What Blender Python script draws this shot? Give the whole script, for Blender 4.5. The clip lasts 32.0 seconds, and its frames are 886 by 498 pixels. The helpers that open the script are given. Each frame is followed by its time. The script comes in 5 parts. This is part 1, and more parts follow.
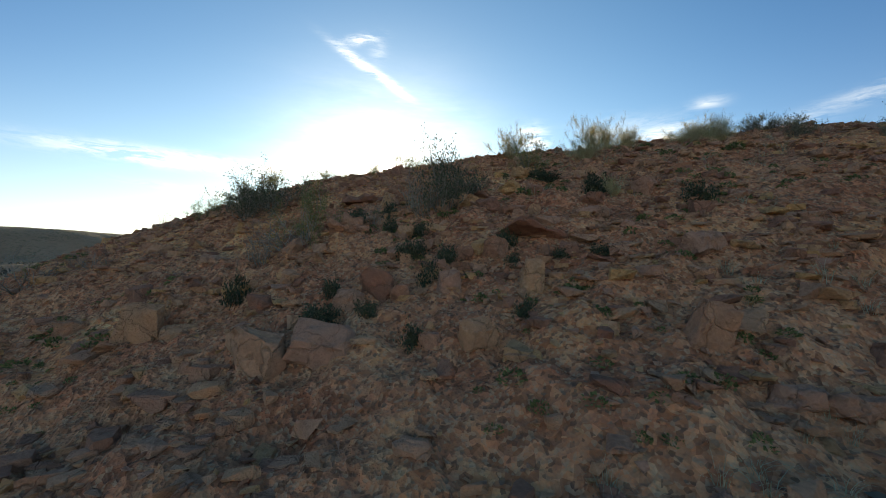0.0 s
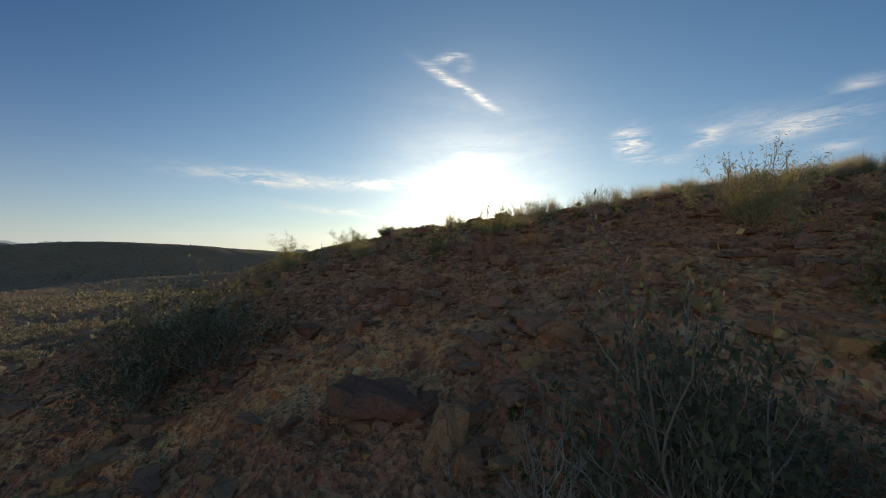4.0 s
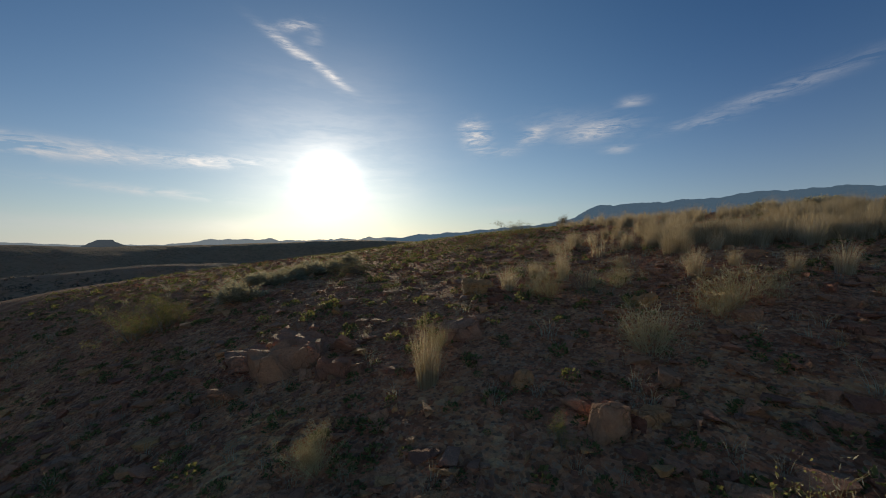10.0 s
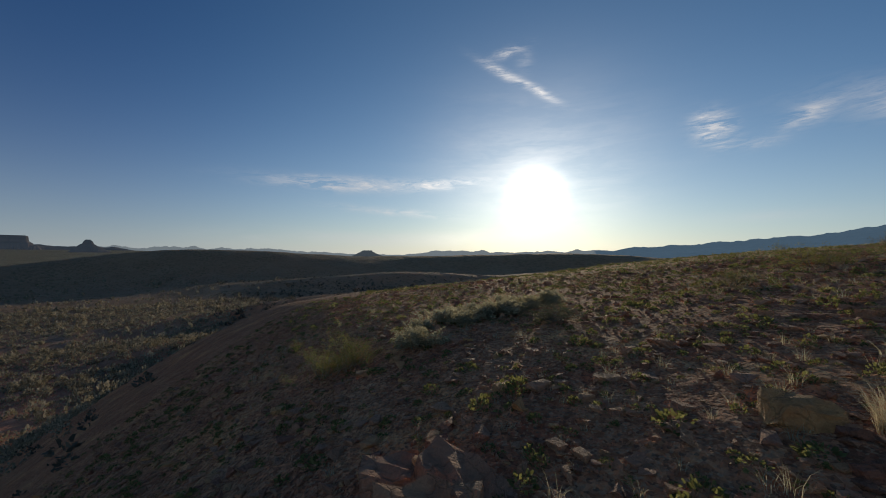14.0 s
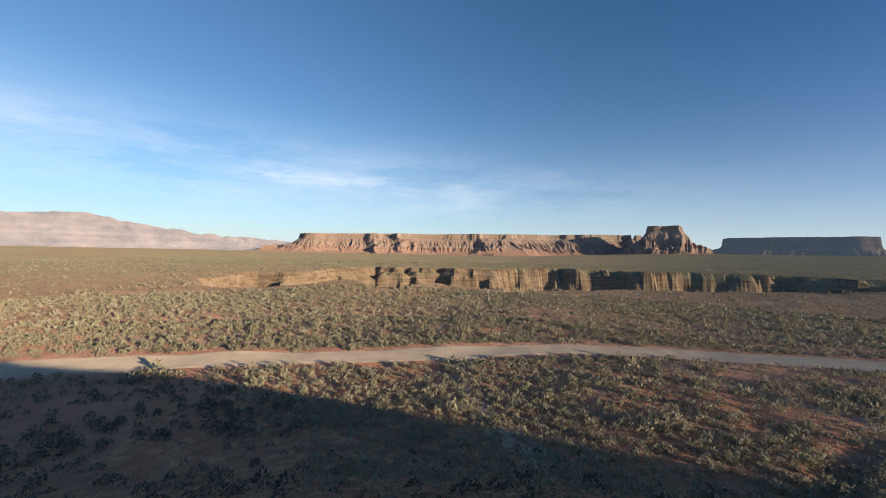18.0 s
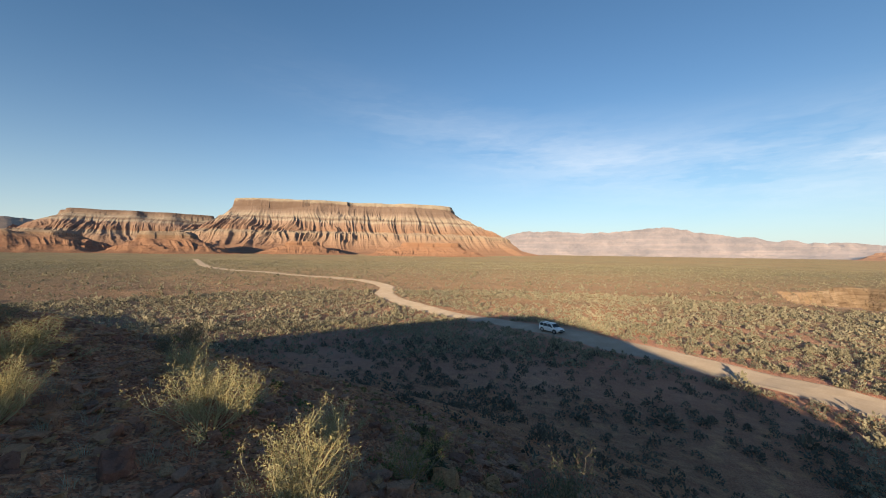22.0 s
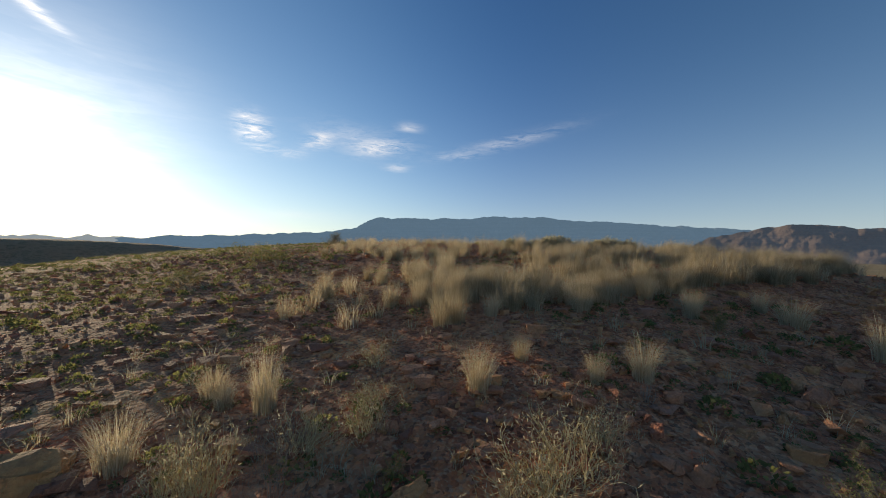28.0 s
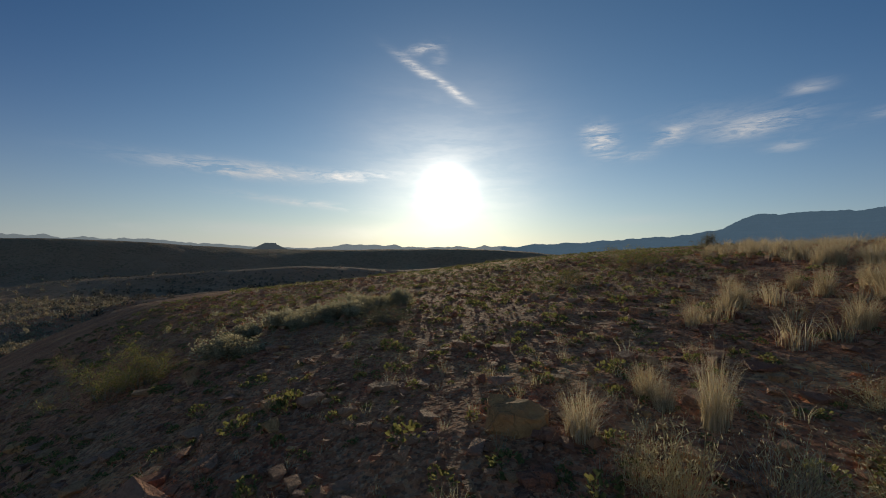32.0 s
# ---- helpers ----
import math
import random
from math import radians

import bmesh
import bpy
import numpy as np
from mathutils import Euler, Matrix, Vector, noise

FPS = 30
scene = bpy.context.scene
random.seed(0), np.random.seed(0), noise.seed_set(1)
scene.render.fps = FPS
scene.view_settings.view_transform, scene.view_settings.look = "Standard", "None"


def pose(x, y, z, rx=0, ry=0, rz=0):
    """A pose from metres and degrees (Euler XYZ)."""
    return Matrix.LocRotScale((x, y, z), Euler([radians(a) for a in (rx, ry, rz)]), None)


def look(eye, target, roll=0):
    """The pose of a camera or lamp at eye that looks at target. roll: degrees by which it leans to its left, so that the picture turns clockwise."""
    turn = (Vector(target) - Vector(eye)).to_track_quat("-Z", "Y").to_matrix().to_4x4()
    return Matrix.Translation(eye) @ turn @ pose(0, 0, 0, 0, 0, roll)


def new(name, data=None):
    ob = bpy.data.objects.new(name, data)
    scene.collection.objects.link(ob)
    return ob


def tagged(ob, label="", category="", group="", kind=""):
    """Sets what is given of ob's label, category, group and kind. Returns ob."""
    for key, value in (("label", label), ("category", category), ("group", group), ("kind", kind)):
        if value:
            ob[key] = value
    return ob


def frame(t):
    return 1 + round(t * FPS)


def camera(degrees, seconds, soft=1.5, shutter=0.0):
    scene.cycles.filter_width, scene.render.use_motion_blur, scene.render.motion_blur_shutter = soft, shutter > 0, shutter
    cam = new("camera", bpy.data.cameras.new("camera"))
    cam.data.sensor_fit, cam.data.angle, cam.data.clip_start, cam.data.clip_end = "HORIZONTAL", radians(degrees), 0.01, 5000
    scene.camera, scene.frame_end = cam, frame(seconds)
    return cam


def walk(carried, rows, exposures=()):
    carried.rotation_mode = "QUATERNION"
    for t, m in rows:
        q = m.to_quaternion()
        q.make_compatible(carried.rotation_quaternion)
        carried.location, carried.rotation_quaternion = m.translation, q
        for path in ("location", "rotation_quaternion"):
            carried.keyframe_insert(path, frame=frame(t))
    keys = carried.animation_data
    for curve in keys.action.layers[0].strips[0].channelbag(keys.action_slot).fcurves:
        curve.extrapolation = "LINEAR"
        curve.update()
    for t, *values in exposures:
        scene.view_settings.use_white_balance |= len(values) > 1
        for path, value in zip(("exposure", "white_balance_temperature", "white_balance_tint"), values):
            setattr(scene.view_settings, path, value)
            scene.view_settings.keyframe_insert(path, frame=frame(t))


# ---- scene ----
LENS = 99.0
cam = camera(LENS, 32.0, soft=1.0)
# seconds, x, y, z, heading, pitch, roll
PATH = (
    (0.0, 1.81, -6.64, -3.05, -3.11, 0.15, -0.82),
    (0.5, 1.82, -5.98, -2.79, -1.52, -0.17, -1.11),
    (1.0, 1.83, -5.32, -2.57, -1.11, -0.12, -0.93),
    (1.5, 1.90, -4.74, -2.34, -1.64, 0.00, -0.65),
    (2.0, 1.93, -4.22, -2.13, 0.67, 0.71, -0.35),
    (2.5, 1.92, -3.65, -1.90, 3.07, 1.15, -0.43),
    (3.0, 1.85, -3.16, -1.70, 8.54, 1.33, -0.98),
    (3.5, 1.71, -2.56, -1.46, 8.83, 1.64, -1.02),
    (4.0, 1.50, -1.86, -1.20, 10.05, 1.54, -0.93),
    (4.5, 1.22, -1.10, -0.91, 11.91, 1.09, -0.72),
    (5.0, 0.91, -0.39, -0.64, 12.67, 0.59, -0.51),
    (5.5, 0.61, 0.16, -0.42, 10.60, 0.34, -0.39),
    (6.0, 0.32, 0.51, -0.26, 5.41, 0.40, -0.40),
    (6.5, 0.10, 0.81, -0.20, 5.34, -0.10, -0.52),
    (7.0, 0.07, 1.13, -0.10, 6.34, 0.35, -0.27),
    (7.5, -0.02, 1.55, -0.00, 3.49, -0.46, -0.62),
    (8.0, -0.15, 1.92, 0.19, 2.69, 0.11, -0.35),
    (8.5, -0.24, 2.38, 0.31, 0.91, -0.54, -0.47),
    (9.0, -0.39, 2.77, 0.56, -1.96, -0.12, 0.22),
    (9.5, -0.49, 3.16, 0.67, -6.46, -0.21, 0.46),
    (10.0, -0.43, 3.61, 0.75, -11.28, -0.76, 0.79),
    (10.5, -0.34, 4.13, 0.86, -13.50, -0.72, 0.82),
    (11.0, -0.25, 4.62, 0.96, -19.78, -0.87, 0.99),
    (11.5, -0.07, 5.00, 1.01, -24.99, -0.89, 0.71),
    (12.0, 0.06, 5.35, 1.17, -25.40, -0.55, 0.28),
    (12.5, -0.08, 5.74, 1.21, -21.12, -0.48, 0.05),
    (13.0, -0.20, 5.94, 1.26, -11.49, -0.18, 0.08),
    (13.5, -0.24, 5.89, 1.26, 3.43, 0.90, 0.31),
    (14.0, -0.37, 5.70, 1.24, 19.22, 1.27, -0.25),
    (14.5, -0.47, 5.51, 1.23, 36.36, 1.29, -0.78),
    (15.0, -0.57, 5.32, 1.21, 52.42, 1.32, -1.31),
    (15.5, -0.57, 5.17, 1.19, 68.49, 1.17, -1.67),
    (16.0, -0.48, 5.08, 1.20, 83.64, 1.02, -1.77),
    (16.5, -0.32, 5.05, 1.24, 97.87, 0.86, -1.64),
    (17.0, -0.12, 5.03, 1.30, 110.99, 0.72, -1.42),
    (17.5, 0.08, 4.98, 1.36, 122.84, 0.63, -1.27),
    (18.0, 0.27, 4.90, 1.42, 133.41, 0.58, -1.21),
    (18.5, 0.46, 4.81, 1.48, 143.19, 0.44, -1.01),
    (19.0, 0.60, 4.74, 1.51, 152.29, 0.35, -1.08),
    (19.5, 0.71, 4.70, 1.51, 160.71, 0.35, -0.89),
    (20.0, 0.83, 4.68, 1.50, 168.32, 0.47, -0.90),
    (20.5, 0.98, 4.70, 1.49, 176.67, 0.47, -0.85),
    (21.0, 1.10, 4.74, 1.48, 188.08, 0.53, -0.91),
    (21.5, 1.20, 4.82, 1.48, 198.39, 0.52, -0.81),
    (22.0, 1.27, 4.92, 1.50, 207.58, 0.50, -0.77),
    (22.5, 1.33, 5.03, 1.52, 216.18, 0.57, -0.81),
    (23.0, 1.39, 5.18, 1.52, 226.14, 0.59, -0.82),
    (23.5, 1.48, 5.30, 1.53, 236.34, 0.45, -0.85),
    (24.0, 1.68, 5.37, 1.53, 245.44, 0.31, -0.87),
    (24.5, 1.86, 5.43, 1.57, 253.14, 0.42, -0.76),
    (25.0, 1.94, 5.46, 1.58, 260.05, 0.69, -0.67),
    (25.5, 1.94, 5.49, 1.62, 270.84, 0.71, -0.93),
    (26.0, 1.91, 5.57, 1.60, 283.71, 0.73, -1.12),
    (26.5, 1.86, 5.67, 1.60, 294.61, 0.72, -1.13),
    (27.0, 1.77, 5.77, 1.57, 303.42, 0.69, -1.15),
    (27.5, 1.66, 5.86, 1.52, 310.33, 0.64, -1.18),
    (28.0, 1.55, 5.96, 1.47, 316.54, 0.59, -1.19),
    (28.5, 1.48, 6.06, 1.44, 323.22, 0.53, -1.16),
    (29.0, 1.46, 6.18, 1.43, 330.58, 0.49, -1.08),
    (29.5, 1.43, 6.28, 1.42, 335.29, 0.57, -1.06),
    (30.0, 1.36, 6.32, 1.42, 340.19, 0.70, -1.01),
    (30.5, 1.24, 6.33, 1.40, 346.94, 0.71, -1.14),
    (31.0, 1.13, 6.34, 1.39, 354.95, 0.57, -1.14),
    (31.5, 1.05, 6.33, 1.38, 361.43, 0.63, -1.01),
    (32.0, 0.99, 6.33, 1.35, 366.01, 0.57, -0.93),
)
EXPOSURES = (
    (0.0, 1.25, 8200, 7), (2.0, 0.98, 8200, 8), (3.5, 0.5, 8000, 10), (5.5, 0.1, 8300, 13), (9.0, -0.2, 7500, 14), (13.0, 0.0, 7100, 12), (14.0, -0.2, 7000, 13), (15.0, -0.27, 6800, 12), (15.5, -0.1, 6800, 12),
    (17.5, 0.78, 6800, 10), (19.0, 0.84, 6900, 11), (21.0, 0.8, 7100, 11), (22.0, 0.84, 7400, 11), (23.0, 1.03, 7700, 11), (25.0, 1.42, 7700, 12), (26.0, 1.55, 7700, 12), (26.5, 1.3, 7400, 12), (28.5, 0.45, 7400, 14),
    (30.0, 0.22, 7400, 13), (32.0, -0.2, 7300, 12),
)
walk(cam, [(t, pose(x, y, z, 90 + pitch, roll, yaw)) for t, x, y, z, yaw, pitch, roll in PATH], EXPOSURES)

# ---- sky and sun ----
SUN_AZ, SUN_EL = 5.4, 9.2


def toward(az, el):
    a, e = radians(az), radians(el)
    return Vector((-math.sin(a) * math.cos(e), math.cos(a) * math.cos(e), math.sin(e)))


SUN_DIR = toward(SUN_AZ, SUN_EL)
sun = new("sun", bpy.data.lights.new("sun", "SUN"))
sun.data.energy, sun.data.angle, sun.data.color = 4.1, radians(0.55), (1.0, 0.82, 0.58)
sun.matrix_world = look(SUN_DIR * 100, (0, 0, 0))


class Graph:
    """Short hand for building node trees."""

    def __init__(self, tree):
        self.tree = tree
        tree.nodes.clear()

    def node(self, kind, **settings):
        n = self.tree.nodes.new(kind)
        for key, value in settings.items():
            if key == "op":
                n.operation = value
            elif key == "blend":
                n.blend_type = value
        return n

    def feed(self, socket, value):
        if isinstance(value, bpy.types.NodeSocket):
            self.tree.links.new(value, socket)
        else:
            socket.default_value = value

    def math(self, op, a, b=0.0, c=0.0, clamp=False):
        n = self.node("ShaderNodeMath", op=op)
        n.use_clamp = clamp
        self.feed(n.inputs[0], a), self.feed(n.inputs[1], b), self.feed(n.inputs[2], c)
        return n.outputs[0]

    def vec(self, op, a, b=(0, 0, 0)):
        n = self.node("ShaderNodeVectorMath", op=op)
        self.feed(n.inputs[0], a), self.feed(n.inputs[1], b)
        return n.outputs["Value"] if op in ("DOT_PRODUCT", "LENGTH") else n.outputs["Vector"]

    def mix(self, f, a, b, blend="MIX"):
        n = self.node("ShaderNodeMix", blend=blend)
        n.data_type = "RGBA"
        self.feed(n.inputs[0], f), self.feed(n.inputs[6], a), self.feed(n.inputs[7], b)
        return n.outputs[2]

    def ramp(self, f, stops, smooth=False):
        n = self.node("ShaderNodeValToRGB")
        n.color_ramp.interpolation = "B_SPLINE" if smooth else "LINEAR"
        while len(n.color_ramp.elements) < len(stops):
            n.color_ramp.elements.new(0.5)
        for e, (p, c) in zip(n.color_ramp.elements, stops):
            e.position = p
            e.color = (c, c, c, 1) if isinstance(c, (int, float)) else (*c, 1)
        self.feed(n.inputs[0], f)
        return n.outputs[0]

    def range(self, v, a, b, c=0.0, d=1.0):
        n = self.node("ShaderNodeMapRange")
        self.feed(n.inputs[0], v)
        for k, x in enumerate((a, b, c, d)):
            n.inputs[1 + k].default_value = x
        return n.outputs[0]

    def noise(self, v, scale, detail=4.0, rough=0.55, color=False):
        n = self.node("ShaderNodeTexNoise")
        self.feed(n.inputs["Vector"], v)
        n.inputs["Scale"].default_value, n.inputs["Detail"].default_value, n.inputs["Roughness"].default_value = scale, detail, rough
        return n.outputs["Color" if color else "Fac"]

    def cells(self, v, scale, what="Distance", feature="F1"):
        n = self.node("ShaderNodeTexVoronoi")
        n.feature = feature
        self.feed(n.inputs["Vector"], v)
        n.inputs["Scale"].default_value = scale
        return n.outputs[what]

    def bump(self, height, strength, distance):
        n = self.node("ShaderNodeBump")
        n.inputs["Strength"].default_value, n.inputs["Distance"].default_value = strength, distance
        self.feed(n.inputs["Height"], height)
        return n.outputs[0]


world = bpy.data.worlds.new("desert_sky")
scene.world = world
world.use_nodes = True
g = Graph(world.node_tree)
sky = g.node("ShaderNodeTexSky")
sky.sky_type, sky.sun_disc = "NISHITA", False
sky.sun_elevation, sky.sun_rotation = radians(SUN_EL), radians(-SUN_AZ)
sky.altitude, sky.air_density, sky.dust_density, sky.ozone_density = 1200, 1.0, 0.45, 2.7
way = g.node("ShaderNodeTexCoord").outputs["Generated"]
parts = g.node("ShaderNodeSeparateXYZ")
g.feed(parts.inputs[0], way)
rise = g.math("ARCSINE", parts.outputs[2])
left = g.math("ARCTAN2", g.math("MULTIPLY", parts.outputs[0], -1.0), parts.outputs[1])


def wisp(az, el, wide, high, tilt=0.0):
    """A soft patch of the sky in which thin cloud lies: its middle, half sizes and slant in degrees."""
    da = g.math("SUBTRACT", left, radians(az))
    da = g.math("SUBTRACT", da, g.math("MULTIPLY", g.math("ROUND", g.math("DIVIDE", da, 2 * math.pi)), 2 * math.pi))
    de = g.math("SUBTRACT", rise, radians(el))
    c, s = math.cos(radians(tilt)), math.sin(radians(tilt))
    u = g.math("ADD", g.math("MULTIPLY", da, c / radians(wide)), g.math("MULTIPLY", de, s / radians(wide)))
    v = g.math("SUBTRACT", g.math("MULTIPLY", de, c / radians(high)), g.math("MULTIPLY", da, s / radians(high)))
    d = g.math("ADD", g.math("MULTIPLY", u, u), g.math("MULTIPLY", v, v))
    return g.math("POWER", 2.718, g.math("MULTIPLY", d, -1.0))


flat = g.node("ShaderNodeCombineXYZ")
g.feed(flat.inputs[0], g.math("MULTIPLY", parts.outputs[0], 3.0)), g.feed(flat.inputs[1], g.math("MULTIPLY", parts.outputs[1], 3.0)), g.feed(flat.inputs[2], g.math("MULTIPLY", rise, 14.0))
curl = g.noise(flat.outputs[0], 2.2, 3, 0.6, color=True)
bent = g.vec("ADD", flat.outputs[0], g.vec("MULTIPLY", g.vec("SUBTRACT", curl, (0.5, 0.5, 0.5)), (0.9, 0.9, 1.6)))
fibre = g.range(g.noise(bent, 3.0, 8, 0.62), 0.40, 0.74)
veil = g.range(g.noise(bent, 0.9, 5, 0.55), 0.32, 0.75)


def cover(patches):
    total = 0.0
    for strength, *patch in patches:
        total = g.math("ADD", total, g.math("MULTIPLY", wisp(*patch), strength))
    return total


threads = g.math("MULTIPLY", fibre, cover((
    (1.1, 9.6, 28.4, 2.4, 0.55, -14), (1.1, 10.4, 26.0, 3.4, 0.55, 26), (0.9, 5.0, 23.3, 3.0, 0.5, 30), (0.3, 7.0, 27.4, 1.2, 1.4, 0),
    (2.6, 343.4, 15.7, 2.0, 1.5, 40), (0.7, 339.3, 13.3, 2.2, 0.6, 0), (1.5, 335.2, 15.4, 2.0, 0.9, -20), (1.2, 326.0, 15.1, 3.6, 0.8, -8), (0.6, 329.0, 15.8, 6.0, 1.7, 8),
    (0.6, 322.0, 18.2, 1.6, 0.6, 0), (0.8, 323.8, 12.4, 1.6, 0.5, 0), (0.5, 307.5, 16.2, 7.5, 0.8, -11), (0.4, 314.5, 14.3, 3.0, 0.5, 0),
    (1.5, 34.0, 10.6, 9.0, 0.9, 0), (1.0, 20.5, 11.0, 6.0, 0.7, -3), (0.7, 27.0, 6.8, 8.0, 0.5, 4), (0.5, 150.0, 10.3, 12.0, 0.8, 0))))
haze = g.math("MULTIPLY", veil, cover((
    (0.75, 32.0, 2.7, 18.0, 1.1, 0), (0.45, 336.0, 4.9, 8.0, 0.7, 0), (0.55, 150.0, 10.0, 42.0, 4.5, 3), (0.3, 190.0, 14.0, 30.0, 4.0, 12),
    (0.35, 5.0, 13.0, 14.0, 9.0, 0))))
cloud = g.math("ADD", g.math("MULTIPLY", threads, 1.15), haze, clamp=True)
near_sun = g.math("MAXIMUM", g.vec("DOT_PRODUCT", way, tuple(SUN_DIR)), 0.0)
glow = g.math("ADD", g.math("MULTIPLY", g.math("POWER", near_sun, 850.0), 2.6), g.math("MULTIPLY", g.math("POWER", near_sun, 46.0), 0.25))
back = g.node("ShaderNodeBackground")
SKY = 0.105
clear = g.vec("MULTIPLY", sky.outputs[0], (SKY * 0.78, SKY * 0.97, SKY * 1.05))
# the clear sky is deepest some sixty degrees from the sun
round_sun = g.range(g.vec("DOT_PRODUCT", way, tuple(SUN_DIR)), -1.0, 1.0)
clear = g.mix(1.0, clear, g.ramp(round_sun, ((0.0, (0.84, 0.90, 0.95)), (0.25, (0.82, 0.90, 0.95)), (0.46, (0.70, 0.86, 0.95)), (0.58, (0.60, 0.80, 0.94)), (0.67, (0.52, 0.73, 0.90)), (0.76, (0.43, 0.66, 0.87)), (0.85, (0.62, 0.80, 0.93)), (0.92, (0.84, 0.93, 0.98)), (1.0, 1.0)), True), "MULTIPLY")
# and clearer still on the side of the canyon
deep = g.math("POWER", g.math("MAXIMUM", g.vec("DOT_PRODUCT", way, (-0.93, 0.18, 0.32)), 0.0), 3.0)
clear = g.mix(g.math("MULTIPLY", deep, 0.4), clear, g.mix(1.0, clear, (0.28, 0.46, 0.66, 1), "MULTIPLY"))
gleam = g.vec("ADD", (0.62, 0.66, 0.72), g.vec("MULTIPLY", (1.0, 0.92, 0.78), g.math("MULTIPLY", g.math("POWER", near_sun, 30.0), 1.6)))
low_air = g.math("MULTIPLY", g.math("POWER", 2.718, g.math("MULTIPLY", g.math("ABSOLUTE", rise), -8.5)), 0.82)
clear = g.mix(low_air, clear, g.vec("ADD", (0.41, 0.455, 0.52), g.vec("MULTIPLY", (0.42, 0.37, 0.27), g.math("POWER", near_sun, 4.0))))
shade = g.mix(g.math("MULTIPLY", cloud, 0.75), clear, gleam)
white = g.node("ShaderNodeCombineXYZ")
g.feed(white.inputs[0], glow), g.feed(white.inputs[1], g.math("MULTIPLY", glow, 0.95)), g.feed(white.inputs[2], g.math("MULTIPLY", glow, 0.86))
g.feed(back.inputs["Color"], g.vec("ADD", shade, white.outputs[0]))
back.inputs["Strength"].default_value = 1.0
out = g.node("ShaderNodeOutputWorld")
g.feed(out.inputs[0], back.outputs[0])

# ---- materials ----


def material(name, paint, rough=0.85, spec=0.25):
    """A material whose colour and bump are drawn by paint(graph, place)."""
    m = bpy.data.materials.new(name)
    m.use_nodes = True
    gr = Graph(m.node_tree)
    shader = gr.node("ShaderNodeBsdfPrincipled")
    shader.inputs["Roughness"].default_value = rough
    shader.inputs["Specular IOR Level"].default_value = spec
    shader.inputs["Diffuse Roughness"].default_value = 0.9
    place = gr.node("ShaderNodeNewGeometry")
    color, normal = paint(gr, place)
    gr.feed(shader.inputs["Base Color"], color)
    if normal is not None:
        gr.feed(shader.inputs["Normal"], normal)
    end = gr.node("ShaderNodeOutputMaterial")
    gr.feed(end.inputs[0], shader.outputs[0])
    return m, gr, shader


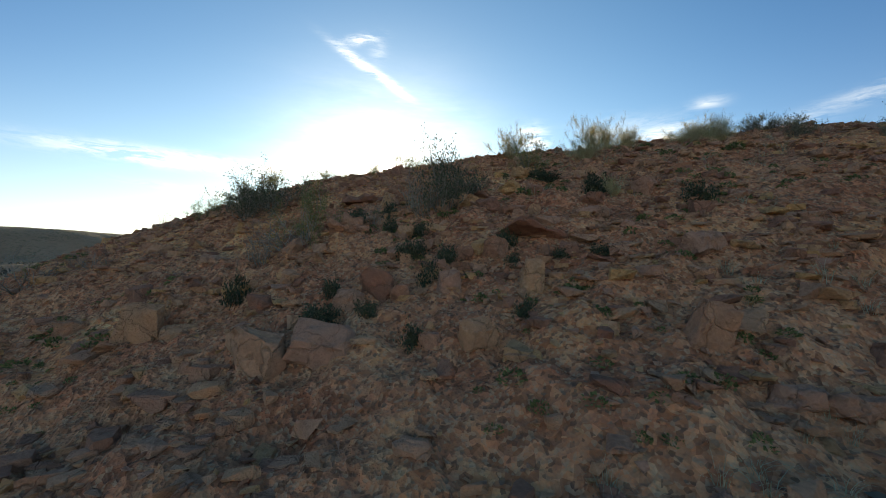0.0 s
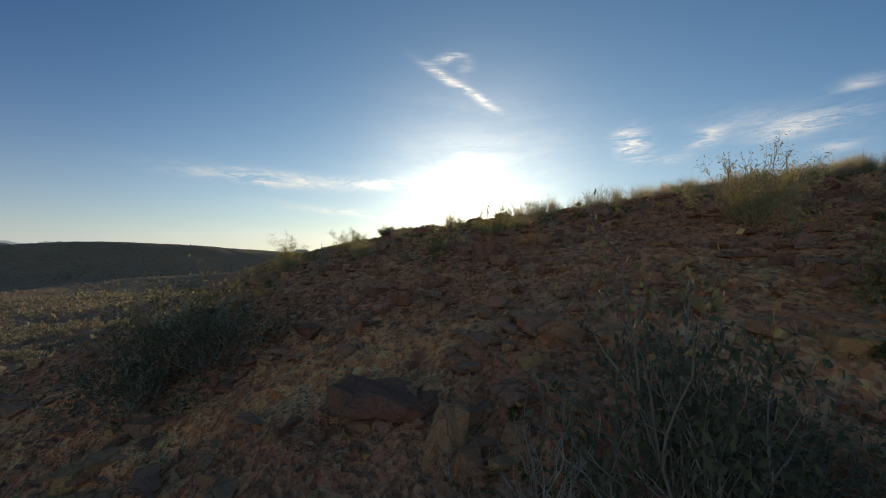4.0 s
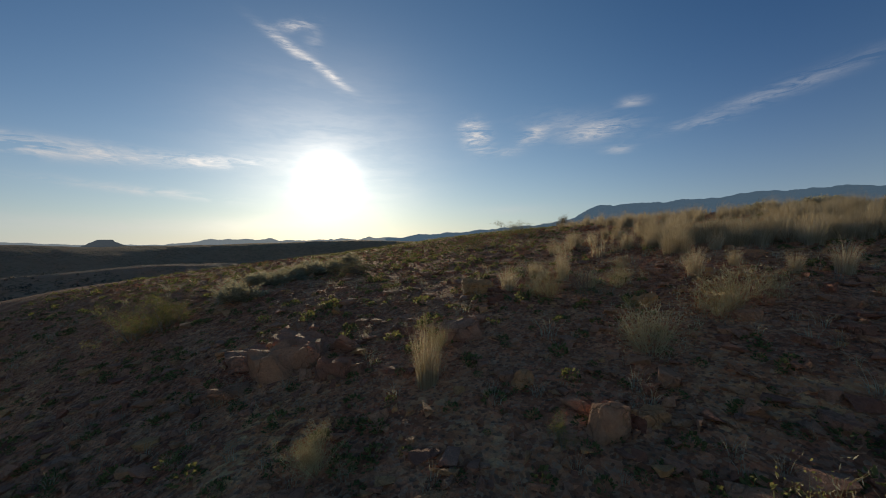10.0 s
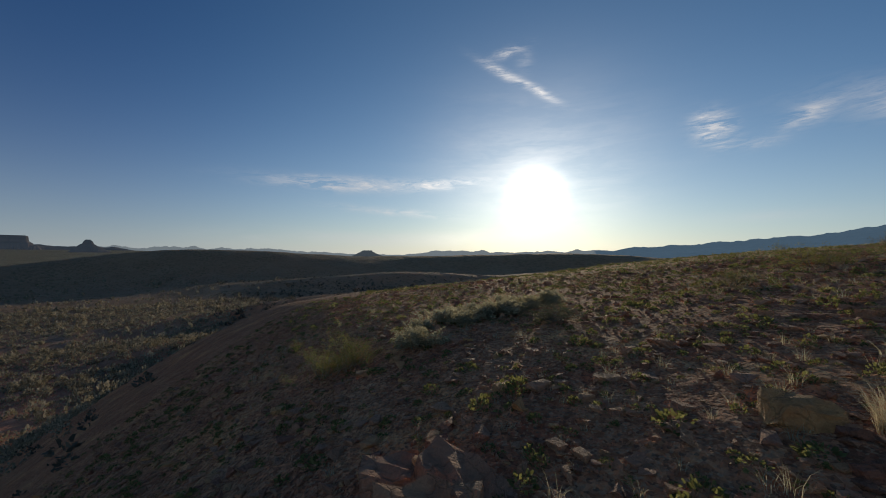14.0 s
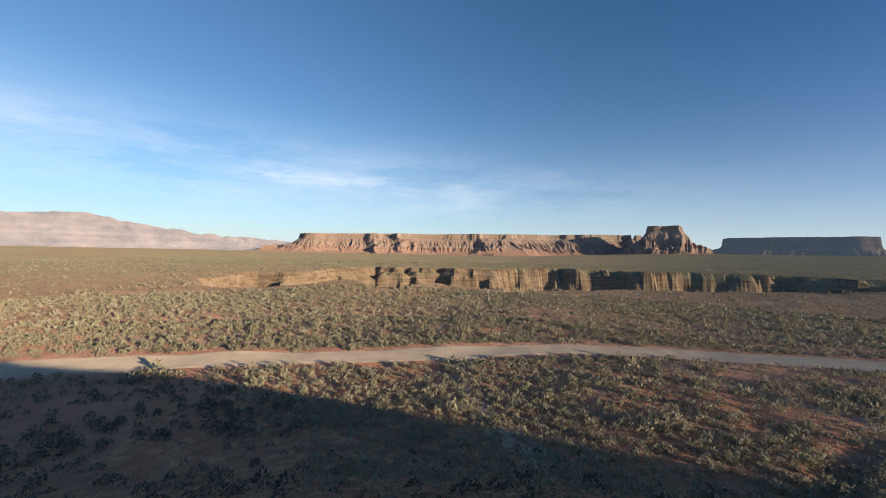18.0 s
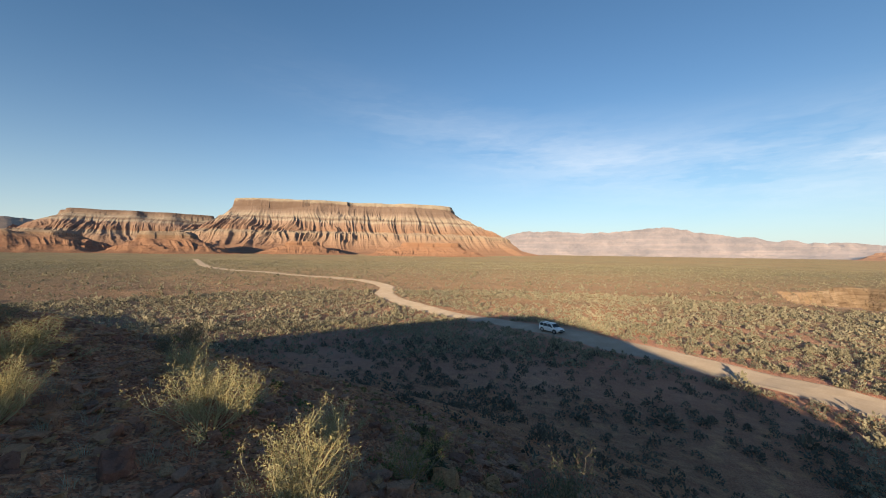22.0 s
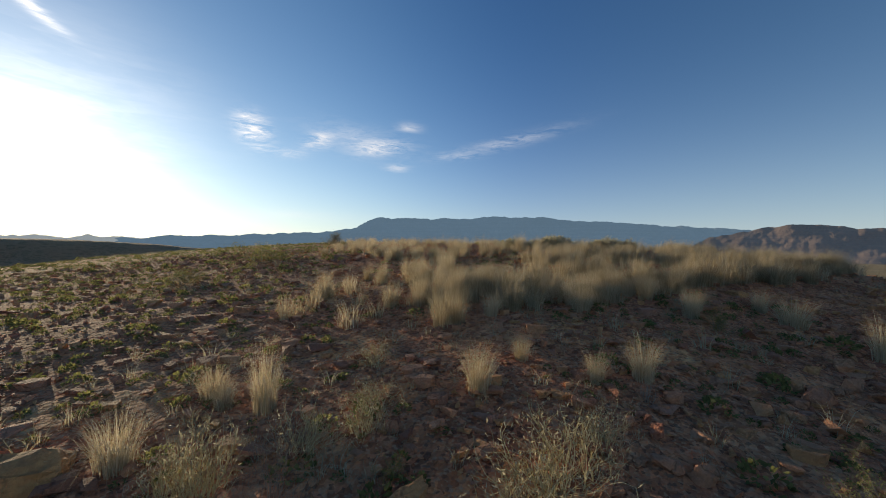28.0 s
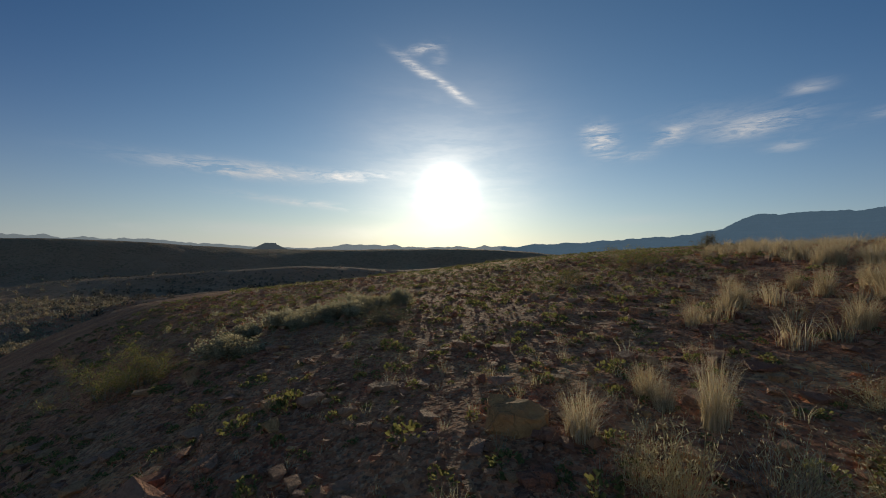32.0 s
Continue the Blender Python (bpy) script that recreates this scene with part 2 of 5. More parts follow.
def paint_ground(gr, geo):
    p = geo.outputs["Position"]
    xyz = gr.node("ShaderNodeSeparateXYZ")
    gr.feed(xyz.inputs[0], p)
    n = gr.node("ShaderNodeSeparateXYZ")
    gr.feed(n.inputs[0], geo.outputs["Normal"])
    fine, mid, broad = gr.noise(p, 9.0, 5, 0.65), gr.noise(p, 1.1, 5, 0.6), gr.noise(p, 0.09, 4, 0.6)
    soil = gr.ramp(gr.math("ADD", gr.math("MULTIPLY", mid, 0.6), gr.math("MULTIPLY", fine, 0.4)), (
        (0.30, (0.30, 0.098, 0.055)), (0.44, (0.47, 0.188, 0.10)), (0.56, (0.57, 0.265, 0.14)), (0.74, (0.66, 0.38, 0.22))))
    soil = gr.mix(gr.range(gr.noise(p, 0.55, 4, 0.6), 0.52, 0.66, 0, 0.75), soil, gr.mix(1.0, soil, (1.35, 1.4, 1.15, 1), "MULTIPLY"))
    tone = gr.node("ShaderNodeSeparateXYZ")
    gr.feed(tone.inputs[0], gr.cells(p, 17.0, "Color"))
    pebble = gr.ramp(tone.outputs[0], ((0.0, 0.25), (1.0, 0.75)))
    soil = gr.mix(0.7, soil, gr.mix(1.0, soil, pebble, "OVERLAY"))
    chip = gr.node("ShaderNodeSeparateXYZ")
    gr.feed(chip.inputs[0], gr.cells(p, 38.0, "Color"))
    soil = gr.mix(gr.range(chip.outputs[1], 0.80, 0.86, 0, 0.55), soil, (0.56, 0.36, 0.22, 1))
    soil = gr.mix(gr.range(chip.outputs[2], 0.84, 0.90, 0, 0.6), soil, (0.15, 0.085, 0.06, 1))
    # grey-green scrub and dry grass cover the flat country
    sage = gr.cells(p, 0.75)
    bush = gr.math("MULTIPLY", gr.range(sage, 0.42, 0.30), gr.range(gr.noise(p, 0.05, 3, 0.6), 0.35, 0.55))
    earth = gr.ramp(gr.math("ADD", gr.math("MULTIPLY", broad, 0.7), gr.math("MULTIPLY", fine, 0.3)), (
        (0.30, (0.36, 0.165, 0.115)), (0.5, (0.47, 0.24, 0.17)), (0.68, (0.54, 0.325, 0.24))))
    bush = gr.math("MULTIPLY", bush, gr.range(gr.vec("LENGTH", p), 70, 130))
    flat_land = gr.mix(gr.math("MULTIPLY", bush, 0.75), gr.mix(gr.range(gr.vec("LENGTH", p), 60, 120, 0, 0.62), earth, (0.27, 0.22, 0.135, 1)), (0.17, 0.16, 0.09, 1))
    flat_land = gr.mix(gr.math("MULTIPLY", gr.range(gr.vec("LENGTH", p), 180, 420), gr.range(gr.noise(p, 0.012, 5, 0.65), 0.35, 0.6, 0.7, 0.97)), flat_land, (0.205, 0.19, 0.12, 1))
    tuss = gr.math("MULTIPLY", gr.range(gr.cells(p, 0.28), 0.5, 0.25, 0, 0.6), gr.range(gr.vec("LENGTH", p), 200, 330))
    flat_land = gr.mix(tuss, flat_land, (0.125, 0.12, 0.075, 1))
    far_red = gr.math("MULTIPLY", gr.range(gr.vec("LENGTH", p), 280, 900), gr.range(gr.noise(gr.vec("MULTIPLY", p, (1.0, 1.0, 0.0)), 0.006, 5, 0.6), 0.38, 0.58))
    far_red = gr.math("MULTIPLY", far_red, gr.range(xyz.outputs[1], -170, -520))
    flat_land = gr.mix(gr.math("MULTIPLY", far_red, 0.5), flat_land, (0.30, 0.195, 0.125, 1))
    patch = gr.math("MULTIPLY", gr.range(gr.noise(p, 0.021, 5, 0.65), 0.48, 0.62), gr.range(gr.vec("LENGTH", p), 200, 420))
    flat_land = gr.mix(gr.math("MULTIPLY", patch, 0.6), flat_land, (0.28, 0.24, 0.145, 1))
    low = gr.math("MULTIPLY", gr.range(xyz.outputs[2], -11.0, -13.2), gr.range(gr.vec("LENGTH", p), 28, 62, 0.1, 1.0))
    low = gr.math("MAXIMUM", low, gr.range(gr.vec("LENGTH", p), 70, 150))
    color = gr.mix(low, soil, flat_land)
    # bare rock where the ground is steep
    band = gr.noise(gr.vec("MULTIPLY", p, (0.05, 0.05, 0.7)), 1.0, 5, 0.7)
    rock = gr.ramp(band, ((0.3, (0.13, 0.085, 0.058)), (0.5, (0.25, 0.18, 0.125)), (0.7, (0.36, 0.275, 0.20))))
    steep = gr.math("MULTIPLY", gr.range(n.outputs[2], 0.80, 0.62), gr.range(gr.vec("LENGTH", p), 90, 140))
    color = gr.mix(steep, color, rock)
    height = gr.math("ADD", gr.math("MULTIPLY", gr.cells(p, 14.0), 0.9), gr.math("ADD", gr.math("MULTIPLY", fine, 0.8), gr.math("MULTIPLY", gr.cells(p, 38.0), 0.3)))
    height = gr.math("ADD", height, gr.math("MULTIPLY", gr.math("MULTIPLY", bush, low), 9.0))
    return color, gr.bump(height, 1.0, 0.06)


GROUND, *_ = material("stony_soil", paint_ground, 0.95, 0.12)


def paint_road(gr, geo):
    p = geo.outputs["Position"]
    a, b = gr.noise(p, 0.35, 5, 0.6), gr.noise(p, 5.0, 4, 0.6)
    c = gr.ramp(gr.math("ADD", gr.math("MULTIPLY", a, 0.6), gr.math("MULTIPLY", b, 0.4)), (
        (0.3, (0.30, 0.24, 0.185)), (0.55, (0.385, 0.315, 0.25)), (0.75, (0.45, 0.38, 0.31))))
    return c, gr.bump(b, 0.4, 0.03)


ROAD, *_ = material("graded_dirt", paint_road, 0.95, 0.1)


def paint_track(gr, geo):
    p = geo.outputs["Position"]
    a = gr.noise(p, 1.3, 5, 0.65)
    return gr.ramp(a, ((0.3, (0.30, 0.18, 0.125)), (0.5, (0.42, 0.27, 0.195)), (0.72, (0.50, 0.35, 0.25)))), gr.bump(a, 0.6, 0.08)


TRACK, *_ = material("loose_track_soil", paint_track, 0.95, 0.1)


def paint_strata(beds, z0, z1, lines=0.45):
    """Layered rock: beds are heights from foot to top and colours, wavering a little, with thin darker lines between."""
    def paint(gr, geo):
        p = geo.outputs["Position"]
        xyz = gr.node("ShaderNodeSeparateXYZ")
        gr.feed(xyz.inputs[0], p)
        wob = gr.math("ADD", gr.noise(p, 0.006, 4, 0.6), gr.math("MULTIPLY", gr.math("SUBTRACT", gr.noise(gr.vec("MULTIPLY", p, (1.0, 1.0, 0.1)), 0.05, 3, 0.6), 0.5), 0.55))
        h = gr.math("ADD", gr.range(xyz.outputs[2], z0, z1), gr.math("MULTIPLY", gr.math("SUBTRACT", wob, 0.5), 0.09))
        c = gr.ramp(h, beds)
        thin = gr.noise(gr.vec("MULTIPLY", p, (0.0012, 0.0012, 0.22)), 1.0, 5, 0.75)
        c = gr.mix(gr.range(thin, 0.42, 0.62, 0, lines), c, gr.mix(1.0, c, (0.66, 0.58, 0.55, 1), "MULTIPLY"))
        wash = gr.noise(gr.vec("MULTIPLY", p, (1.0, 1.0, 0.25)), 0.045, 5, 0.65)
        c = gr.mix(gr.range(wash, 0.4, 0.68, 0, 0.55), c, gr.mix(0.5, c, (0.22, 0.155, 0.115, 1)))
        return c, gr.bump(gr.noise(p, 0.07, 6, 0.7), 0.9, 7.0)
    return paint


CREAM, BROWN, TAN, RED = (0.41, 0.355, 0.29), (0.235, 0.17, 0.14), (0.36, 0.285, 0.22), (0.31, 0.185, 0.13)
MESA, *_ = material("red_and_cream_strata", paint_strata(((0.0, RED), (0.10, RED), (0.27, (0.37, 0.26, 0.195)), (0.32, TAN), (0.35, TAN), (0.38, RED), (0.52, (0.345, 0.24, 0.19)), (0.56, CREAM), (0.60, BROWN), (0.64, CREAM), (0.69, (0.35, 0.275, 0.225)), (0.75, BROWN), (0.895, BROWN), (0.92, CREAM), (1.0, CREAM)), -14, 322, 0.3), 0.95, 0.05)
CLIFFS, *_ = material("brown_layered_cliffs", paint_strata(((0.0, (0.37, 0.23, 0.175)), (0.28, (0.35, 0.225, 0.175)), (0.45, (0.34, 0.26, 0.22)), (0.6, (0.31, 0.22, 0.18)), (0.86, (0.34, 0.255, 0.215)), (1.0, (0.37, 0.29, 0.24))), -14, 150), 0.95, 0.05)
BENCH, *_ = material("red_benches_with_tan_caps", paint_strata(((0.0, (0.34, 0.185, 0.12)), (0.62, (0.36, 0.205, 0.135)), (0.80, (0.38, 0.255, 0.175)), (0.86, TAN), (1.0, TAN)), -14, 58, 0.3), 0.95, 0.05)


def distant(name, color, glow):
    """Far land seen through miles of air: dull rock, the air's own light painted on as tint and emission."""
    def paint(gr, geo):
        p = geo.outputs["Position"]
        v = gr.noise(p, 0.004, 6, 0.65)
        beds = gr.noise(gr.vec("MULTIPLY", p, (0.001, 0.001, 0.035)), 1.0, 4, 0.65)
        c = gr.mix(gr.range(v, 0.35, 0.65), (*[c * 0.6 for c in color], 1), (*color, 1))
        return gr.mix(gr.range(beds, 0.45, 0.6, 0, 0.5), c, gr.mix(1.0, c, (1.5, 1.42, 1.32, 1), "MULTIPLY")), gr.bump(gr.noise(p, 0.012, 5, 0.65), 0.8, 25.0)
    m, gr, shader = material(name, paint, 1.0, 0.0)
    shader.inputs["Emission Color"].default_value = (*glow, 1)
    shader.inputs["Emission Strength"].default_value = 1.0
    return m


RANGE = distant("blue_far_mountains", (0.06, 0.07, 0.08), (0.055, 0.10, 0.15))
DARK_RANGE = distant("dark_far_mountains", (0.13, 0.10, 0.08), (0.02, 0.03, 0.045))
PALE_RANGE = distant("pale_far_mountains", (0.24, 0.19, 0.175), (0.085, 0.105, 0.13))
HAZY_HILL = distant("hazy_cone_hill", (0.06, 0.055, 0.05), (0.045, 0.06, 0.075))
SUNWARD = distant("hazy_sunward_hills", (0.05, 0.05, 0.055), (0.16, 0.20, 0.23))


def paint_leaf(a, b, c):
    def paint(gr, geo):
        r = gr.node("ShaderNodeObjectInfo").outputs["Random"]
        i = geo.outputs["Random Per Island"]
        t = gr.math("ADD", gr.math("MULTIPLY", i, 0.65), gr.math("MULTIPLY", r, 0.35))
        return gr.ramp(t, ((0.05, a), (0.5, b), (0.95, c))), None
    return paint


def leafy(name, a, b, c, through_light=0.35):
    m, gr, shader = material(name, paint_leaf(a, b, c), 0.75, 0.2)
    thin = gr.node("ShaderNodeBsdfTranslucent")
    gr.feed(thin.inputs[0], shader.inputs["Base Color"].links[0].from_socket)
    both = gr.node("ShaderNodeMixShader")
    both.inputs[0].default_value = through_light
    gr.feed(both.inputs[1], shader.outputs[0]), gr.feed(both.inputs[2], thin.outputs[0])
    end = [n for n in gr.tree.nodes if n.bl_idname == "ShaderNodeOutputMaterial"][0]
    gr.feed(end.inputs[0], both.outputs[0])
    return m


DRY_GRASS = leafy("dry_straw_grass", (0.27, 0.215, 0.13), (0.47, 0.405, 0.26), (0.69, 0.615, 0.45), 0.42)
PALE_GRASS = leafy("bleached_grass", (0.42, 0.355, 0.225), (0.55, 0.48, 0.325), (0.67, 0.60, 0.44), 0.35)
GREEN_LEAF = leafy("yellow_green_leaves", (0.13, 0.14, 0.045), (0.24, 0.24, 0.08), (0.36, 0.34, 0.13))
SAGE_LEAF = leafy("grey_green_sage_leaves", (0.085, 0.095, 0.055), (0.15, 0.155, 0.09), (0.24, 0.23, 0.14))
# one sage in three tones, the darker two with shade painted in
BACKLIT_SAGE = leafy("backlit_sage_clumps", (0.06, 0.058, 0.048), (0.11, 0.105, 0.085), (0.21, 0.20, 0.16), 0.2)
SHADED_SAGE = leafy("shaded_sage_clumps", (0.085, 0.08, 0.06), (0.15, 0.14, 0.105), (0.27, 0.25, 0.19), 0.2)
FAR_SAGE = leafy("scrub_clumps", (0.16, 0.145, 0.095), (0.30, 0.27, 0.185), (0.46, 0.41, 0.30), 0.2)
MAT_LEAF = leafy("dark_green_mat_leaves", (0.05, 0.058, 0.032), (0.09, 0.10, 0.055), (0.15, 0.16, 0.09), 0.3)
WEED_LEAF = leafy("low_green_weeds", (0.10, 0.11, 0.04), (0.20, 0.21, 0.075), (0.34, 0.335, 0.135), 0.45)
HILL_SAGE = leafy("pale_sage_leaves", (0.24, 0.235, 0.15), (0.40, 0.385, 0.26), (0.58, 0.55, 0.40), 0.5)
TWIG = leafy("grey_twigs", (0.16, 0.125, 0.095), (0.28, 0.23, 0.18), (0.42, 0.36, 0.29), 0.0)
YELLOW_TIPS = leafy("yellow_green_tips", (0.26, 0.235, 0.11), (0.44, 0.39, 0.20), (0.62, 0.555, 0.345), 0.2)
GREY_TIPS = leafy("grey_green_tips", (0.26, 0.25, 0.155), (0.43, 0.405, 0.27), (0.60, 0.56, 0.41), 0.4)
STRAW_TWIG = leafy("straw_coloured_twigs", (0.40, 0.33, 0.17), (0.58, 0.50, 0.28), (0.70, 0.63, 0.40), 0.25)


def paint_rock(gr, geo):
    r = gr.node("ShaderNodeObjectInfo").outputs["Random"]
    i = geo.outputs["Random Per Island"]
    p = geo.outputs["Position"]
    base = gr.ramp(gr.math("FRACT", gr.math("ADD", gr.math("MULTIPLY", i, 3.7), r)), (
        (0.0, (0.35, 0.15, 0.095)), (0.25, (0.51, 0.25, 0.155)), (0.5, (0.62, 0.325, 0.18)), (0.72, (0.50, 0.265, 0.18)), (0.9, (0.66, 0.355, 0.15)), (1.0, (0.59, 0.325, 0.20))))
    grain, spots = gr.noise(p, 30.0, 5, 0.7), gr.noise(p, 4.0, 5, 0.65)
    base = gr.mix(gr.range(spots, 0.45, 0.70, 0, 0.4), base, (0.21, 0.125, 0.085, 1))
    base = gr.mix(0.25, base, gr.mix(1.0, base, gr.ramp(grain, ((0.3, 0.2), (0.7, 0.85))), "OVERLAY"))
    crack = gr.range(gr.cells(gr.vec("ADD", p, gr.vec("MULTIPLY", gr.noise(p, 5.0, 3, 0.6, color=True), (0.25, 0.25, 0.25))), 3.2, feature="DISTANCE_TO_EDGE"), 0.0, 0.035, 0.0, 1.0)
    base = gr.mix(gr.math("MULTIPLY", gr.math("SUBTRACT", 1.0, crack), 0.22), base, (0.09, 0.055, 0.036, 1))
    rough = gr.math("ADD", gr.math("ADD", grain, gr.math("MULTIPLY", spots, 1.6)), gr.math("MULTIPLY", crack, 0.5))
    return base, gr.bump(rough, 1.0, 0.045)


ROCK, *_ = material("rusty_sandstone", paint_rock, 0.85, 0.2)


# ---- shape of the land ----


def softplus(v, w):
    v = np.asarray(v, float) / w
    return w * np.where(v > 30, v, np.log1p(np.exp(np.minimum(v, 30))))


def hashed(ix, iy, seed):
    h = (ix * 374761393 + iy * 668265263 + seed * 982451653) & 0xFFFFFFFF
    h = ((h ^ (h >> 13)) * 1274126177) & 0xFFFFFFFF
    return ((h ^ (h >> 16)) & 0xFFFF) / 65535.0


def vnoise(x, y, seed=0):
    """Smooth value noise from -1 to 1 with cells of one metre."""
    x, y = np.asarray(x, float), np.asarray(y, float)
    fx, fy = np.floor(x), np.floor(y)
    u, v = x - fx, y - fy
    u, v = u * u * u * (u * (6 * u - 15) + 10), v * v * v * (v * (6 * v - 15) + 10)
    ix, iy = fx.astype(np.int64), fy.astype(np.int64)
    a, b = hashed(ix, iy, seed), hashed(ix + 1, iy, seed)
    c, d = hashed(ix, iy + 1, seed), hashed(ix + 1, iy + 1, seed)
    return 2 * (a + (b - a) * u + (c - a) * v + (a - b - c + d) * u * v) - 1


def fbm(x, y, seed=0, octaves=4, gain=0.5):
    total, amp = 0.0, 1.0
    for k in range(octaves):
        total = total + amp * vnoise(x * 2 ** k + 17.3 * k, y * 2 ** k - 9.1 * k, seed + k)
        amp *= gain
    return total


def smax(a, b, w):
    return b + softplus(a - b, w)


def bump(x, y, cx, cy, rx, ry, turn=0.0):
    c, s = math.cos(turn), math.sin(turn)
    u, v = ((x - cx) * c + (y - cy) * s) / rx, (-(x - cx) * s + (y - cy) * c) / ry
    return np.exp(-(u * u + v * v))


def hill_shape(x, y):
    """The stony hill on which the walk ends: a gently domed top, a steep bank to the front and a long easy slope to one side."""
    top = 0.488 + 3.0 * np.tanh((0.107 * (x - 5) + 0.035 * (y - 9)) / 3.0) + 0.35 * bump(x, y, 13, 17, 6, 7) - 0.388 * bump(x, y, 8.173, 4.0, 4, 3) - 0.25 * bump(x, y, 1.2, 5.5, 2.8, 3.5)
    front_y = 2.067 - 0.212 * np.clip(x - 3, -6, 14) + 0.951 * softplus(x - 12.5, 2.0)
    side_x = 0.287 - 1.132 * softplus(y - 9, 1.5) + 0.25 * softplus(y - 24, 3.0)
    front = 0.429 * softplus(front_y - y, 2.252) + 0.871 / (1 + np.exp(np.clip((y - front_y + 0.829) / 1.252, -40, 40)))
    side = 0.28 * softplus(side_x - x, 1.1) + 0.23 * softplus(side_x - 7.206 - x, 2.0)
    back = 0.35 * softplus(y - 38.8 - 0.5 * x, 4.0)
    right = 0.16 * softplus(x - 24, 5.0)
    return top - np.hypot(front, 0.9 * side) - 0.12 * np.minimum(front, side) - back - right


def plain_shape(x, y):
    """The flat country round the hill, with a few low rises and a canyon."""
    z = -13.6 + 0.5 * fbm(x / 45, y / 45, 5, 3)
    z = z + 18.5 * bump(x, y, -193, 174, 115, 38, 0.84) + 11.3 * bump(x, y, -78, 295, 190, 40, 0.26)
    z = z + 10.5 * bump(x, y, 60, 295, 150, 38, -0.17) + 6.0 * bump(x, y, -52, 92, 34, 10, 0.75) + 5.0 * bump(x, y, -34, 62, 26, 8, 0.6)
    z = z + 8.0 * bump(x, y, -70, 165, 70, 17, 0.5) + 7.5 * bump(x, y, 5, 140, 60, 16, 0.1) + 7.0 * bump(x, y, 25, 205, 80, 20, -0.1)
    r, az = np.hypot(x, y), np.degrees(np.arctan2(-x, y))
    z = z + 0.0165 * softplus(r - 600, 150) * np.clip(np.minimum((az - 38) / 20, (122 - az) / 20), 0, 1)
    z = z - 0.7 * bump(x, y, -39.5, 7.8, 8, 1.3, -0.25) - 0.35 * bump(x, y, -42, 4, 6, 1.0, 0.5)
    z = z + 7.0 * bump(x, y, 95, 25, 70, 40, 0.2) + 3.0 * bump(x, y, -120, -150, 60, 26, 0.7)
    return z


def canyon_cut(x, y):
    """How far a place lies inside the canyon, in metres from its rim; negative outside."""
    r = np.hypot(x, y)
    az = np.degrees(np.arctan2(-x, y)) % 360
    far = np.interp(az, (76, 82, 100, 118, 131, 143, 152, 162), (430, 470, 430, 420, 350, 390, 300, 245))
    near = np.interp(az, (76, 82, 100, 123, 145, 162), (300, 262, 205, 158, 150, 175))
    rough = 5 * vnoise(x / 13, y / 13, 78) + 3 * vnoise(x / 6, y / 6, 79)
    far = far + rough + 24 * vnoise(az / 5.5, 0 * az, 71) + 17 * fbm(x / 42, y / 42, 72, 4, 0.55)
    near = near + 14 * vnoise(az / 7.0, 0 * az, 74) + 11 * fbm(x / 30, y / 30, 75, 4, 0.55)
    ends = np.minimum((az - 76) * 5.0, (166 - az) * 5.0)
    return np.minimum(np.minimum(far - r, r - near), ends)


def ground_height(x, y):
    x, y = np.asarray(x, float), np.asarray(y, float)
    z = smax(hill_shape(x, y), plain_shape(x, y), 1.3)
    inside = canyon_cut(x, y)
    rag = 2.5 * vnoise(x / 9, y / 9, 77)
    z = z - 5 * np.clip((inside + rag) / 2.5, 0, 1) - 4 * np.clip((inside - 5 + rag) / 5, 0, 1) - 6 * np.clip((inside - 10 + 1.5 * rag) / 3, 0, 1) - 24 * np.clip((inside - 13 + 3 * rag) / 34, 0, 1)
    return z

# ---- the land ----


def relief(x, y):
    """Rubble and small steps on the stony hill, fading out on the flat country."""
    far = np.hypot(x - 1, y - 4)
    near = np.clip(1.3 - far / 24, 0, 1)
    step = fbm(x / 1.6, y / 1.6, 31, 2)
    steep = 1.0 + 0.9 * np.clip((1.5 - y) / 2.0, 0, 1)
    ledge = steep * (0.036 * np.clip(3 * step, -1, 1) + 0.036 * fbm(x / 0.42, y / 0.42, 41, 4, 0.7))
    ledge = ledge * (1 - 0.55 * np.clip((y - 2.5) / 2.0, 0, 1))
    return near * ledge + 0.12 * fbm(x / 6, y / 6, 51, 2) * np.clip(far / 20, 0, 1)


def surface(x, y):
    return ground_height(x, y) + relief(np.asarray(x, float), np.asarray(y, float))


def grid_mesh(name, xyz, closed=False):
    """A mesh over a rows x columns x 3 array; closed joins the last column to the first."""
    rows, cols = xyz.shape[:2]
    ids = np.arange(rows * cols).reshape(rows, cols)
    nxt = np.roll(ids, -1, 1) if closed else ids[:, 1:]
    cur = ids if closed else ids[:, :-1]
    quads = np.stack([cur[:-1], nxt[:-1], nxt[1:], cur[1:]], -1).reshape(-1, 4)
    return raw_mesh(name, xyz.reshape(-1, 3), quads)


def raw_mesh(name, verts, faces, smooth=False):
    faces = np.asarray(faces)
    me = bpy.data.meshes.new(name)
    me.vertices.add(len(verts))
    me.vertices.foreach_set("co", np.asarray(verts, np.float32).ravel())
    k = faces.shape[1]
    me.loops.add(faces.size)
    me.loops.foreach_set("vertex_index", faces.astype(np.int32).ravel())
    me.polygons.add(len(faces))
    me.polygons.foreach_set("loop_start", np.arange(0, faces.size, k, dtype=np.int32))
    me.update(calc_edges=True)
    me.polygons.foreach_set("use_smooth", np.full(len(faces), smooth))
    return me


def thing(name, me, mat, label="", category="", group="", kind=""):
    if mat is not None and not me.materials:
        me.materials.append(mat)
    return tagged(new(name, me), label, category, group, kind)


